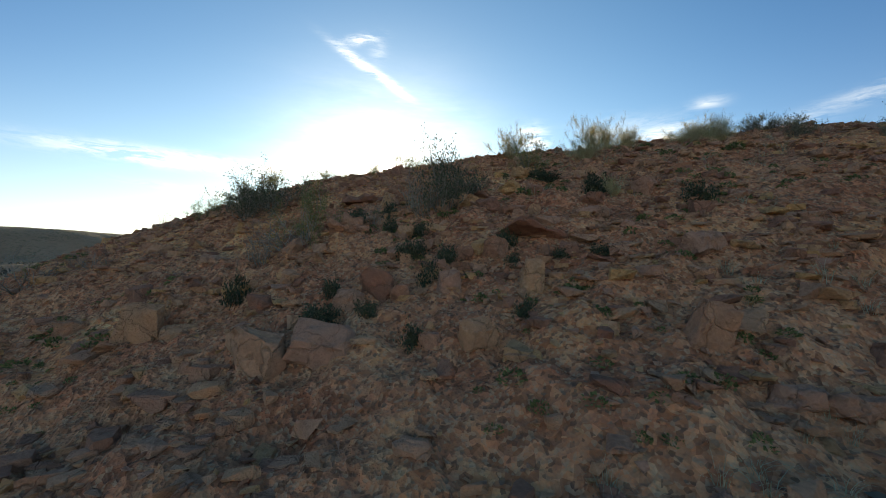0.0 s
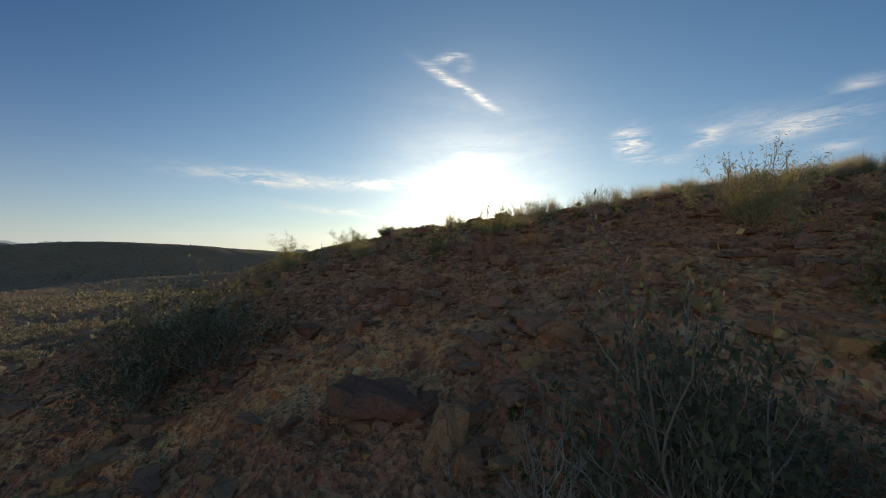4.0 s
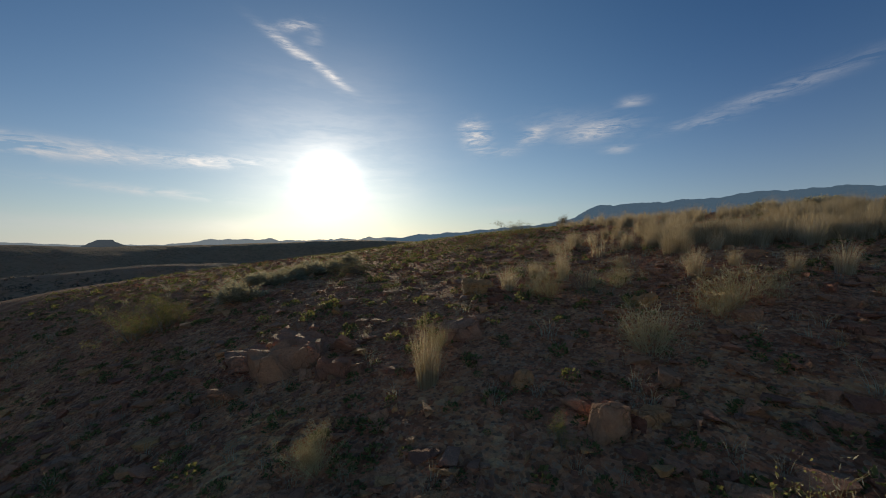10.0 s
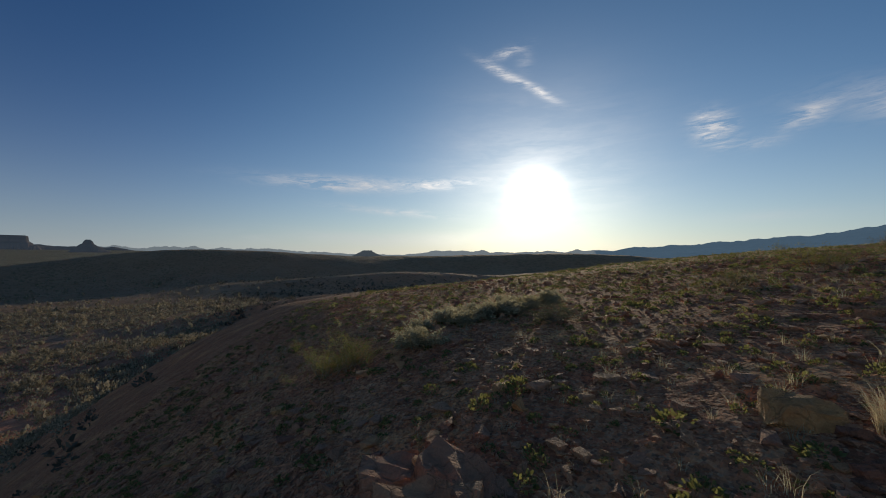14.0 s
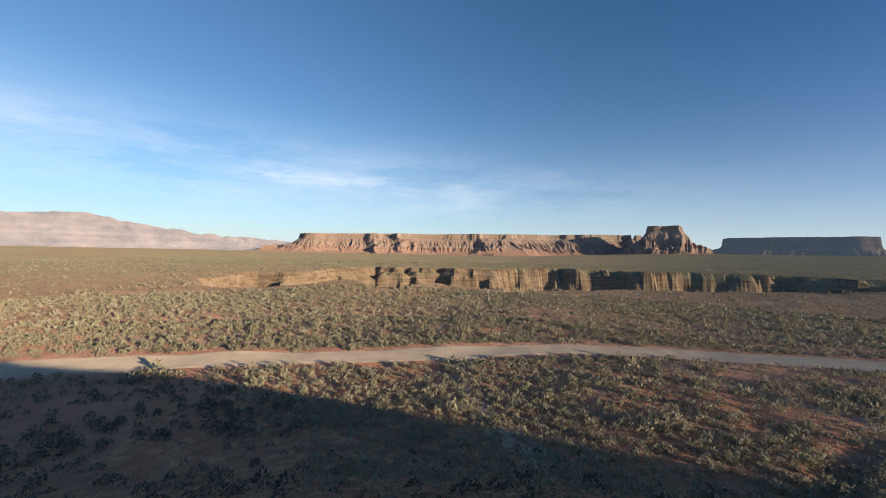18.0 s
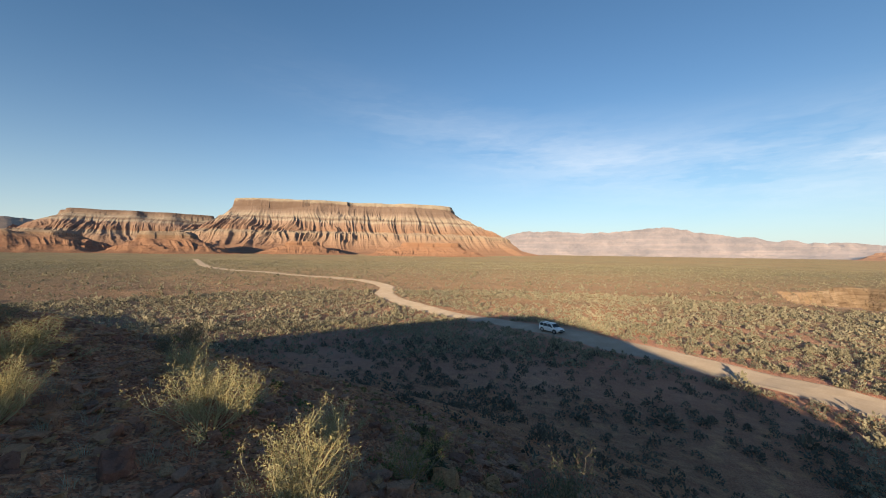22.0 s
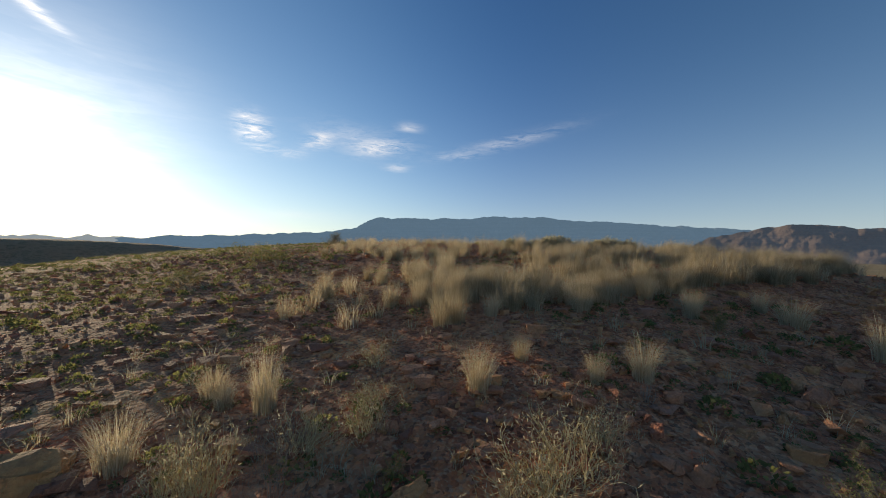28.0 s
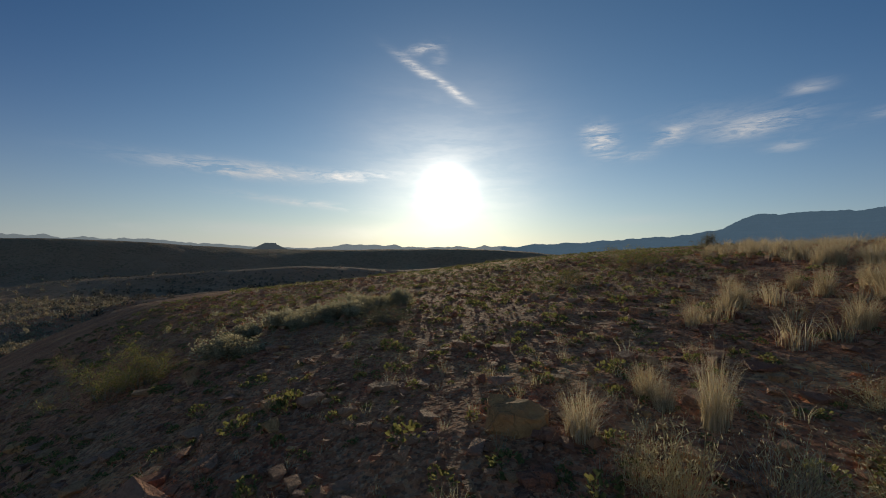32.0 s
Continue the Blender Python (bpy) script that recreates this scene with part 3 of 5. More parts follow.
def part(name, me, mat, parent, label=""):
    if mat is not None and not me.materials:
        me.materials.append(mat)
    ob = new(name, me)
    ob.parent = parent
    return tagged(ob, label)


def build_ground():
    cx, cy = 1.0, 3.0
    rings = np.concatenate([[0.02], np.geomspace(0.2, 4900, 390), np.linspace(228, 390, 110), np.linspace(1.5, 13, 150)])
    rings = np.unique(np.round(rings, 3))
    turn = np.linspace(0, 2 * np.pi, 880, endpoint=False)
    r, a = np.meshgrid(rings, turn, indexing="ij")
    x, y = cx + r * np.cos(a), cy + r * np.sin(a)
    me = grid_mesh("ground", np.stack([x, y, surface(x, y)], -1), closed=True)
    near = np.repeat(rings[:-1] < 140, len(turn))
    me.polygons.foreach_set("use_smooth", near)
    thing("ground", me, GROUND, "red stony desert soil with scrub, hill and plain", "ground", kind="structure")


ROAD_LINE = ((-409, 182), (-300, 122), (-211, 79), (-150, 52), (-116, 39), (-93, 24), (-77, 3), (-62, -15), (-48, -28), (-33, -38.5), (-14, -52.5), (0, -61), (16, -70),
             (32, -76), (46, -82), (66, -92), (82, -105), (91, -119), (104, -134), (128, -146), (163, -153), (221, -162), (330, -190), (600, -330))


def spline(points, step):
    p = np.array(points, float)
    p = np.vstack([2 * p[0] - p[1], p, 2 * p[-1] - p[-2]])
    found = []
    for k in range(1, len(p) - 2):
        a, b, c, d = p[k - 1:k + 3]
        n = max(2, int(np.linalg.norm(c - b) / step))
        for t in np.arange(n) / n:
            found.append(0.5 * (2 * b + (c - a) * t + (2 * a - 5 * b + 4 * c - d) * t * t + (3 * b - a - 3 * c + d) * t ** 3))
    return np.array(found)


def lay_track(name, line, half, lift, mat, label, kinds, rag=0.5):
    mid = spline(line, 2.0)
    along = np.gradient(mid, axis=0)
    along /= np.linalg.norm(along, axis=1)[:, None]
    side = np.stack([-along[:, 1], along[:, 0]], -1)
    cross = np.linspace(-1, 1, 9)
    s = np.arange(len(mid)) * 2.0
    wide = np.stack([half + rag * fbm(s / 9, 0 * s, 61, 3), half + rag * fbm(s / 9, 0 * s + 40, 62, 3)], -1)
    rows = []
    for c in cross:
        w = np.where(c < 0, wide[:, 0], wide[:, 1]) * c
        q = mid + side * w[:, None]
        z = ground_height(q[:, 0], q[:, 1]) + relief(q[:, 0], q[:, 1]) + lift * (1.0 - 1.6 * c ** 8) - 0.05 * math.exp(-((abs(c) - 0.45) / 0.12) ** 2)
        rows.append(np.column_stack([q, z]))
    return thing(name, grid_mesh(name, np.stack(rows, 1)), mat, label, kinds, kind="structure")


def build_mesa(name, az, dist, half_wide, half_deep, top, skirt, cliff, mat, label, seed, turn=0.0, cap_tilt=0.0, rows=150, cols=420, teeth=1.0, shelf=0.0, scallop=20.0, round_off=0.35):
    """A table mountain: flat top, a cliff band, and fluted slopes that run out into the plain."""
    a = radians(az)
    cx, cy = -math.sin(a) * dist, math.cos(a) * dist
    out_u, out_v = half_wide + skirt * 1.25, half_deep + skirt * 1.25
    u, v = np.meshgrid(np.linspace(-out_u, out_u, cols), np.linspace(-out_v, out_v * 0.55, rows), indexing="ij")
    r = round_off * min(half_wide, half_deep)
    qu, qv = np.abs(u) - half_wide + r, np.abs(v) - half_deep + r
    d = np.hypot(np.maximum(qu, 0), np.maximum(qv, 0)) + np.minimum(np.maximum(qu, qv), 0) - r
    d = d - 0.14 * min(half_wide, half_deep) * fbm(u / (0.45 * half_wide), v / (0.45 * half_wide), seed, 2)
    d = d + scallop * (2.4 * np.abs(vnoise(u / 210 + 0.2 * fbm(u / 90, v / 90, seed + 11, 2), v / 700, seed + 10)) - 0.8)
    bent = u + 30 * fbm(u / 240, v / 240, seed + 3, 3)
    flute = 0.62 * np.abs(vnoise(bent / 95, v / 600, seed + 1)) + 0.48 * np.abs(vnoise(bent / 42, v / 400, seed + 2)) + 0.45 * np.abs(vnoise(bent / 20, v / 200, seed + 8)) + 0.25 * np.abs(vnoise(bent / 10.5, v / 60, seed + 12))
    run = np.clip(d / skirt, 0, 1)
    d2 = d + teeth * (flute - 0.6) * (5 + 62 * np.sin(np.pi * np.clip(run * 1.15, 0, 1)) ** 2) * np.clip(d / 60 + 0.1, 0, 1)
    run = np.clip(d2 / skirt, 0, 1)
    wavy = 0.10 * fbm(u / 230, v / 500, seed + 9, 3)
    t = np.clip(run + wavy * (run > 0.02) * 0.6, 0, 1)
    knots = np.array((0.0, 0.12, 0.24, 0.36, 0.46, 0.57, 0.61, 0.74, 0.86, 1.0))
    highs = np.array((1.0, 0.83, 0.68, 0.53, 0.42, 0.36, 0.28, 0.14, 0.05, 0.0))
    slope = np.interp(t, knots, highs)
    z = np.where(d2 < 0, 1.0, np.where(d2 < 10, 1 - cliff * d2 / 10, (1 - cliff) * slope))
    if shelf:
        spur = np.clip(1 - np.abs(vnoise(u / 330, v / 900, seed + 5)) * 2.2, 0, 1) * np.clip(1.25 - d / (0.8 * skirt), 0, 1) * np.clip(d / 60, 0, 1)
        z = np.maximum(z, shelf * np.minimum(1.0, 1.7 * spur))
    fade = np.clip(np.minimum((out_u - np.abs(u)) / (0.1 * out_u), (v + out_v) / (0.1 * out_v)), 0, 1)
    z = z * fade
    z = np.minimum(z, 1.0 + 0.01 * fbm(u / 90, v / 90, seed + 6, 2))
    z = -13.8 + (top + 13.8) * (1 + cap_tilt * np.clip(u / half_wide, -1.2, 1.2)) * np.maximum(z, -0.02) - 2.5 * (z < 0.004)
    c, s = math.cos(a + turn), math.sin(a + turn)
    x, y = cx + u * c - v * s, cy + u * s + v * c
    return thing(name, grid_mesh(name, np.stack([x, y, z], -1)), mat, label, "mesa", kind="structure")


def build_skyline(name, dist, heights, mat, label, seed, rough=0.25, foot=-14.0, deep=0.12):
    """A far mountain chain along the horizon. heights: heading and elevation, in degrees, of its main summits and saddles."""
    az, el = np.array(heights, float).T
    t = np.linspace(az[0], az[-1], int(abs(az[-1] - az[0]) * 9) + 20)
    e = np.interp(t, az, el) if az[0] < az[-1] else np.interp(t, az[::-1], el[::-1])
    e = e + rough * 0.5 * fbm(t / 1.7, 0 * t, seed, 4, 0.6) * np.clip(e, 0.15, 1)
    rows = []
    for k in range(14):
        f = k / 13
        rr = dist * (1 - deep * (1 - f)) * (1 + 0.012 * fbm(t / 2.0, 0 * t + 3 * f, seed + 2, 3))
        h = foot + (dist * np.tan(np.radians(np.maximum(e, 0.05))) + 1.5 - foot) * f ** 1.25 * (1 + 0.22 * (1 - f) * fbm(t / 1.1, 0 * t + 4 * f, seed + 1, 3))
        rows.append(np.stack([-np.sin(np.radians(t)) * rr, np.cos(np.radians(t)) * rr, h], -1))
    last = rows[-1].copy()
    last[:, :2] *= 1.01
    last[:, 2] = foot
    rows.append(last)
    return thing(name, grid_mesh(name, np.stack(rows, 0)), mat, label, "mountains", kind="structure")


build_ground()
lay_track("road", ROAD_LINE, 3.7, 0.10, ROAD, "pale graded dirt road across the sage plain", "road")
lay_track("dirt_track", ((-42.5, -32.5), (-38.5, -28.4), (-32.3, -22.1), (-28.8, -17), (-25.3, -11.9), (-22.2, -6.6), (-20.5, -2)), 1.5, 0.03, TRACK, "faint dirt track up to the hill", "track", 0.5)
lay_track("dirt_track", ((-57, -10), (-54.4, -2.2), (-51.8, 4.8), (-50.6, 11.6), (-48, 18), (-44.6, 21.4), (-42, 22)), 1.7, 0.03, TRACK, "faint dirt track beside a wash", "track", 0.8)
build_mesa("mesa", 220.6, 2850, 712, 420, 312, 570, 0.09, MESA, "sunlit red and cream table mountain with fluted slopes", 101, 0.06, 0.02, shelf=0.30, rows=230, cols=800)
for az, dist, wide, top, seed in ((255.2, 1750, 105, 53, 301), (243.6, 1650, 62, 58, 311), (228.1, 1750, 48, 39, 321), (209.8, 1550, 105, 38, 331)):
    build_mesa("butte", az, dist, wide, 120, top, 150, 0.16, BENCH, "low red bench with a tan cap before the table mountain", seed, cols=260, rows=110, teeth=0.5, scallop=9.0)
build_mesa("mesa", 246, 3500, 420, 300, 246, 520, 0.10, MESA, "lower red table mountain behind the large one", 131, -0.1, shelf=0.35)
build_mesa("cliff_line", 129, 3700, 1500, 420, 172, 420, 0.16, CLIFFS, "long brown cliff line with fluted foot slopes", 151, 0.25, 0.18, rows=130, cols=800, teeth=1.4, shelf=0.30, scallop=75.0)
build_mesa("mesa", 103.2, 3500, 120, 110, 248, 300, 0.12, CLIFFS, "brown flat-topped mesa with fluted slopes at the end of the cliffs", 161, cols=260, rows=120)
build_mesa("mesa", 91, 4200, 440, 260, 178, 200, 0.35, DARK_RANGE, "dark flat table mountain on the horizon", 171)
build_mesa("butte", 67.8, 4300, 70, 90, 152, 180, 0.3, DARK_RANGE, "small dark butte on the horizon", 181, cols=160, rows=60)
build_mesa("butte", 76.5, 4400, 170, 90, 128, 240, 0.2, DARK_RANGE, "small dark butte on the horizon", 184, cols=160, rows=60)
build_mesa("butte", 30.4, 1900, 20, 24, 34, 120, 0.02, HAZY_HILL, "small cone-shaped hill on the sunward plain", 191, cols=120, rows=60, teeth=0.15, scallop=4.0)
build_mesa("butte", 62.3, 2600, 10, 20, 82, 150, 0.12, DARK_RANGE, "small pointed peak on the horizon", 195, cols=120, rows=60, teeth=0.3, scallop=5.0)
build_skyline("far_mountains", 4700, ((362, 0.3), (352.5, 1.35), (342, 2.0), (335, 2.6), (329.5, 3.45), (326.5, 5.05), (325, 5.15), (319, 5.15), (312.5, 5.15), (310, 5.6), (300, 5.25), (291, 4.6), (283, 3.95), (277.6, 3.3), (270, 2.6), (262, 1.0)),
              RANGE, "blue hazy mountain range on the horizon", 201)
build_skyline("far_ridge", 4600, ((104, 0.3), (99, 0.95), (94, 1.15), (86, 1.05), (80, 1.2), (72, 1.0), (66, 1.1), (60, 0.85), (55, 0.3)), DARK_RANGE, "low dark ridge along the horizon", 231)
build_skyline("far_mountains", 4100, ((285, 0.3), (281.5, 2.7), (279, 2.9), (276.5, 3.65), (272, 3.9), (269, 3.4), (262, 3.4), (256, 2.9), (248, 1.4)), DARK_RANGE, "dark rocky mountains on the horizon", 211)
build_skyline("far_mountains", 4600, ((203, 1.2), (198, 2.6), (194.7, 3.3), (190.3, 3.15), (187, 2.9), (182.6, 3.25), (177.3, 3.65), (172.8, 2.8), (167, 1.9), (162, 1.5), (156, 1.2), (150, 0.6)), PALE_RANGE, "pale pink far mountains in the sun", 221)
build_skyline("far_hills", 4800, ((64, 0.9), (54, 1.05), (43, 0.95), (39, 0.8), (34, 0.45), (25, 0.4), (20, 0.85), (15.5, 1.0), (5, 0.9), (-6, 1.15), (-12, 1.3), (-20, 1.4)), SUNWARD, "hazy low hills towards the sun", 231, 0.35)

# ---- plants and stones ----
rng = np.random.default_rng(7)


def blades(n, height, spread, lean, width, seed, droop=0.35, foot=0.06, segs=3):
    """Thin tapering blades that fan out from a small foot."""
    r = np.random.default_rng(seed)
    a = r.uniform(0, 2 * np.pi, n)
    b = foot * np.sqrt(r.uniform(0, 1, n))
    base = np.stack([b * np.cos(a), b * np.sin(a), np.full(n, -0.02)], -1)
    h = height * r.uniform(0.45, 1.0, n)
    tilt = np.abs(r.normal(0, lean, n)) + spread * b / foot
    aim = a + r.normal(0, 0.5, n)
    out = np.stack([np.cos(aim), np.sin(aim), 0 * aim], -1)
    across = np.stack([-np.sin(aim + r.normal(0, 0.8, n)), np.cos(aim), 0 * aim], -1)
    verts = []
    for k in range(segs + 1):
        f = k / segs
        lay = tilt * f + droop * tilt * f * f
        mid = base + out * (h * np.sin(np.minimum(lay, 1.9)) * f)[:, None] + np.array([0, 0, 1.0]) * (h * f * np.cos(np.minimum(lay, 1.5)))[:, None]
        w = (width * (1 - f) ** 0.7 * r.uniform(0.7, 1.2, n))[:, None]
        verts += [mid - across * w, mid + across * w] if k < segs else [mid]
    v = np.stack(verts, 1)
    m = 2 * segs + 1
    tri = []
    for k in range(segs - 1):
        o = 2 * k
        tri += [(o, o + 1, o + 3), (o, o + 3, o + 2)]
    tri += [(2 * segs - 2, 2 * segs - 1, 2 * segs)]
    f = (np.arange(n)[:, None, None] * m + np.array(tri)[None]).reshape(-1, 3)
    return v.reshape(-1, 3), f


def twigs(stems, height, lean, thick, seed, forks=3, levels=2, curl=0.35, fork=0.55):
    """Branching stems as three-sided tapering tubes. Also gives the points along the outer twigs, for leaves."""
    r = np.random.default_rng(seed)
    verts, faces, tips = [], [], []

    def tube(points, radius):
        first = len(verts) * 1
        ring = []
        for k, p in enumerate(points):
            rad = radius * (1 - 0.75 * k / (len(points) - 1))
            for j in range(3):
                c = 2.094 * j + 0.7 * k
                verts.append((p[0] + rad * math.cos(c), p[1] + rad * math.sin(c), p[2] + 0.3 * rad * math.sin(c)))
        for k in range(len(points) - 1):
            for j in range(3):
                a, b = first + 3 * k + j, first + 3 * k + (j + 1) % 3
                faces.append((a, b, b + 3)), faces.append((a, b + 3, a + 3))

    def grow(p, way, length, radius, level):
        pts = [np.array(p)]
        d = np.array(way, float)
        n = 4
        for k in range(n):
            d = d + r.normal(0, curl * 0.5, 3) + np.array([0, 0, 0.10])
            d /= np.linalg.norm(d)
            pts.append(pts[-1] + d * length / n)
        tube(pts, radius)
        if level == 0:
            tips.extend((q, d) for q in pts[1:])
            return
        for _ in range(forks):
            k = r.integers(1, n + 1)
            e = d + r.normal(0, fork, 3)
            e[2] = abs(e[2]) * 0.7 + 0.15
            grow(pts[k], e / np.linalg.norm(e), length * r.uniform(0.4, 0.7), radius * 0.55, level - 1)

    for _ in range(stems):
        a, t = r.uniform(0, 2 * np.pi), abs(r.normal(0, lean)) + 0.1
        way = (math.cos(a) * math.sin(t), math.sin(a) * math.sin(t), math.cos(t))
        grow((0.04 * math.cos(a), 0.04 * math.sin(a), -0.03), way, height * r.uniform(0.5, 0.8), thick, levels)
    return np.array(verts), np.array(faces), tips


def leaves(tips, size, per, seed, scatter=0.03, slim=0.22):
    """Small folded leaves along the twigs."""
    r = np.random.default_rng(seed)
    p = np.repeat(np.array([t[0] for t in tips]), per, 0)
    n = len(p)
    p = p + r.normal(0, scatter, (n, 3))
    d = r.normal(0, 1, (n, 3)) + np.array([0, 0, 0.8])
    d /= np.linalg.norm(d, axis=1)[:, None]
    s = np.cross(d, r.normal(0, 1, (n, 3)))
    s /= np.linalg.norm(s, axis=1)[:, None]
    l = size * r.uniform(0.6, 1.3, n)[:, None]
    v = np.stack([p, p + d * l * 0.5 + s * l * slim, p + d * l, p + d * l * 0.5 - s * l * slim], 1)
    return v.reshape(-1, 3), np.arange(4 * n).reshape(-1, 4)


def clump(n, seed, low=0.75):
    """A rough rounded bush one metre wide, of many small leafy tufts."""
    r = np.random.default_rng(seed)
    a, u = r.uniform(0, 2 * np.pi, n), r.uniform(0.0, 1, n)
    rad = 0.5 * np.sqrt(1 - (u * 0.95) ** 2) * r.uniform(0.65, 1.05, n)
    p = np.stack([rad * np.cos(a), rad * np.sin(a), low * u * r.uniform(0.7, 1.05, n)], -1)
    d = p * np.array([1, 1, 1.2]) + r.normal(0, 0.22, (n, 3)) + np.array([0, 0, 0.15])
    d /= np.linalg.norm(d, axis=1)[:, None]
    s = np.cross(d, r.normal(0, 1, (n, 3)))
    s /= np.linalg.norm(s, axis=1)[:, None]
    l = (1.5 / math.sqrt(n)) * r.uniform(0.5, 1.0, n)[:, None]
    v = np.stack([p - d * l * 0.5 - s * l * 0.34, p - d * l * 0.4 + s * l * 0.4, p + d * l * 0.5 + s * l * 0.2, p + d * l * 0.6 - s * l * 0.28], 1)
    return v.reshape(-1, 3), np.arange(4 * n).reshape(-1, 4)


def stone(seed, flat=0.5, n=13, rough=0.05):
    """An angular broken stone about one metre long: the hull of scattered points, chipped and pitted."""
    r = np.random.default_rng(seed)
    bm = bmesh.new()
    for _ in range(n):
        q = r.normal(0, 1, 3)
        q = np.sign(q) * np.abs(q) ** 0.42
        q /= max(abs(q))
        bm.verts.new((0.5 * q[0], 0.36 * q[1] * r.uniform(0.7, 1), 0.36 * flat * q[2]))
    made = bmesh.ops.convex_hull(bm, input=bm.verts)
    bmesh.ops.delete(bm, geom=[e for e in made["geom_interior"] if isinstance(e, bmesh.types.BMVert)], context="VERTS")
    bmesh.ops.dissolve_limit(bm, angle_limit=0.22, verts=bm.verts, edges=bm.edges)
    bmesh.ops.triangulate(bm, faces=bm.faces)
    if rough:
        for _ in range(2):
            bmesh.ops.subdivide_edges(bm, edges=[e for e in bm.edges if e.calc_length() > 0.13], cuts=1, use_grid_fill=True)
            bmesh.ops.triangulate(bm, faces=bm.faces)
        bm.normal_update()
        for q in bm.verts:
            x, y, z = q.co
            chip = float(fbm(np.array(x * 4 + z * 3 + seed), np.array(y * 4 - z * 3), 7, 3, 0.6))
            edge = float(fbm(np.array(x * 13 + z * 8), np.array(y * 13 + seed - z * 8), 9, 2, 0.6))
            q.co += q.normal * (rough * chip + 0.35 * rough * edge)
            q.co.z += 0.012 * math.sin(z * 40 / max(flat, 0.3))
    me = bpy.data.meshes.new("stone")
    bm.to_mesh(me)
    bm.free()
    return me


def strew(name, verts, faces, spots, mat, label, category):
    """Many alike small things as one object. spots: x, y, z, size, turn, squash."""
    spots = np.asarray(spots, float)
    c, s = np.cos(spots[:, 4])[:, None], np.sin(spots[:, 4])[:, None]
    k = spots[:, 3][:, None]
    x = (verts[None, :, 0] * c - verts[None, :, 1] * s) * k + spots[:, 0][:, None]
    y = (verts[None, :, 0] * s + verts[None, :, 1] * c) * k + spots[:, 1][:, None]
    z = verts[None, :, 2] * k * spots[:, 5][:, None] + spots[:, 2][:, None]
    v = np.stack([x, y, z], -1).reshape(-1, 3)
    f = (np.arange(len(spots))[:, None, None] * len(verts) + faces[None]).reshape(-1, faces.shape[1])
    return thing(name, raw_mesh(name, v, f), mat, label, category, kind="stuff")


def off_road(x, y, gap=5.0):
    line = spline(ROAD_LINE, 6.0)
    best = np.full(len(x), 1e9)
    for q in line[:: 1]:
        best = np.minimum(best, np.hypot(x - q[0], y - q[1]))
    return best > gap


def scatter(n, r0, r1, az0, az1, power=1.0):
    a = np.radians(rng.uniform(az0, az1, n))
    r = (rng.uniform(0, 1, n) ** power) * (r1 - r0) + r0
    return 1 - np.sin(a) * r, 4 + np.cos(a) * r


def sage_cover():
    """Low scrub all over the flat country, thinning with distance."""
    # shade is put into the leaf colour below the hill and towards the sun
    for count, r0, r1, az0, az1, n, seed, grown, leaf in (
            (2200, 12, 40, 40, 150, 70, 1, 0.72, FAR_SAGE), (420, 13, 42, 150, 300, 120, 7, 0.9, SHADED_SAGE), (4300, 32, 66, 50, 160, 40, 6, 0.85, FAR_SAGE), (1250, 32, 66, 160, 260, 60, 8, 1.0, SHADED_SAGE),
            (10500, 52, 88, 45, 290, 30, 2, 0.95, FAR_SAGE), (20000, 80, 150, 45, 295, 14, 4, 1.0, FAR_SAGE), (30000, 130, 620, 45, 295, 8, 3, 1.3, FAR_SAGE), (5000, 22, 200, -70, 50, 20, 5, 1.3, BACKLIT_SAGE)):
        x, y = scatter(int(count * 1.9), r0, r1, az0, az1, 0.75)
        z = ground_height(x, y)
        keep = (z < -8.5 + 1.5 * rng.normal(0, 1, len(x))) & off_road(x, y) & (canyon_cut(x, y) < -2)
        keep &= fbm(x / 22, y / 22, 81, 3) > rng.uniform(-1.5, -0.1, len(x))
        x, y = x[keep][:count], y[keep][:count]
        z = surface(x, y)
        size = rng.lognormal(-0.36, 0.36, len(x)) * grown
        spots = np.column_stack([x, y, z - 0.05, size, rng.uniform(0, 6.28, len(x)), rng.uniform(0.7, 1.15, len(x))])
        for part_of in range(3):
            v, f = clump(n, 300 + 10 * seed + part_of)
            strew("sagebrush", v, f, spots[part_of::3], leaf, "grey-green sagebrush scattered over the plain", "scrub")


sage_cover()


def shrub_kind(name, label, category, seeds, stems, height, lean, thick, twig_mat, leaf_mat, leaf=0.03, per=3, forks=3, levels=2, curl=0.35, leaf_label="", fork=0.55, slim=0.22):
    """Several growths of one kind of shrub, each with its stems and leaves, kept below the ground as patterns to copy."""
    made = []
    for seed in seeds:
        v, f, tips = twigs(stems, height, lean, thick, seed, forks, levels, curl, fork)
        made.append((raw_mesh(name + "_stems", v, f), raw_mesh(name + "_leaves", *leaves(tips, leaf, per, seed + 1, slim=slim)) if per else None))
    return dict(name=name, label=label, category=category, made=made, twig=twig_mat, leaf=leaf_mat, leaf_label=leaf_label)


def plant(kind, x, y, wide, high, group=""):
    """One shrub of a kind, of a given width and height, rooted in the ground."""
    me, lv = kind["made"][int(abs(x * 37 + y * 91)) % len(kind["made"])]
    co = np.array([q.co for q in me.vertices])
    across = np.percentile(np.hypot(co[:, 0], co[:, 1]), 96) * 2
    a, c = wide / across, high / np.percentile(co[:, 2], 99.5)
    root = tagged(new(kind["name"]), kind["label"], kind["category"], group)
    root.matrix_world = pose(x, y, float(surface(x, y)) - 0.02, 0, 0, (x * 131 + y * 57) % 360) @ Matrix.Diagonal((a, a, c, 1))
    part("branchwork", me, kind["twig"], root)
    if lv is not None:
        part("foliage", lv, kind["leaf"], root, kind["leaf_label"])
    return root


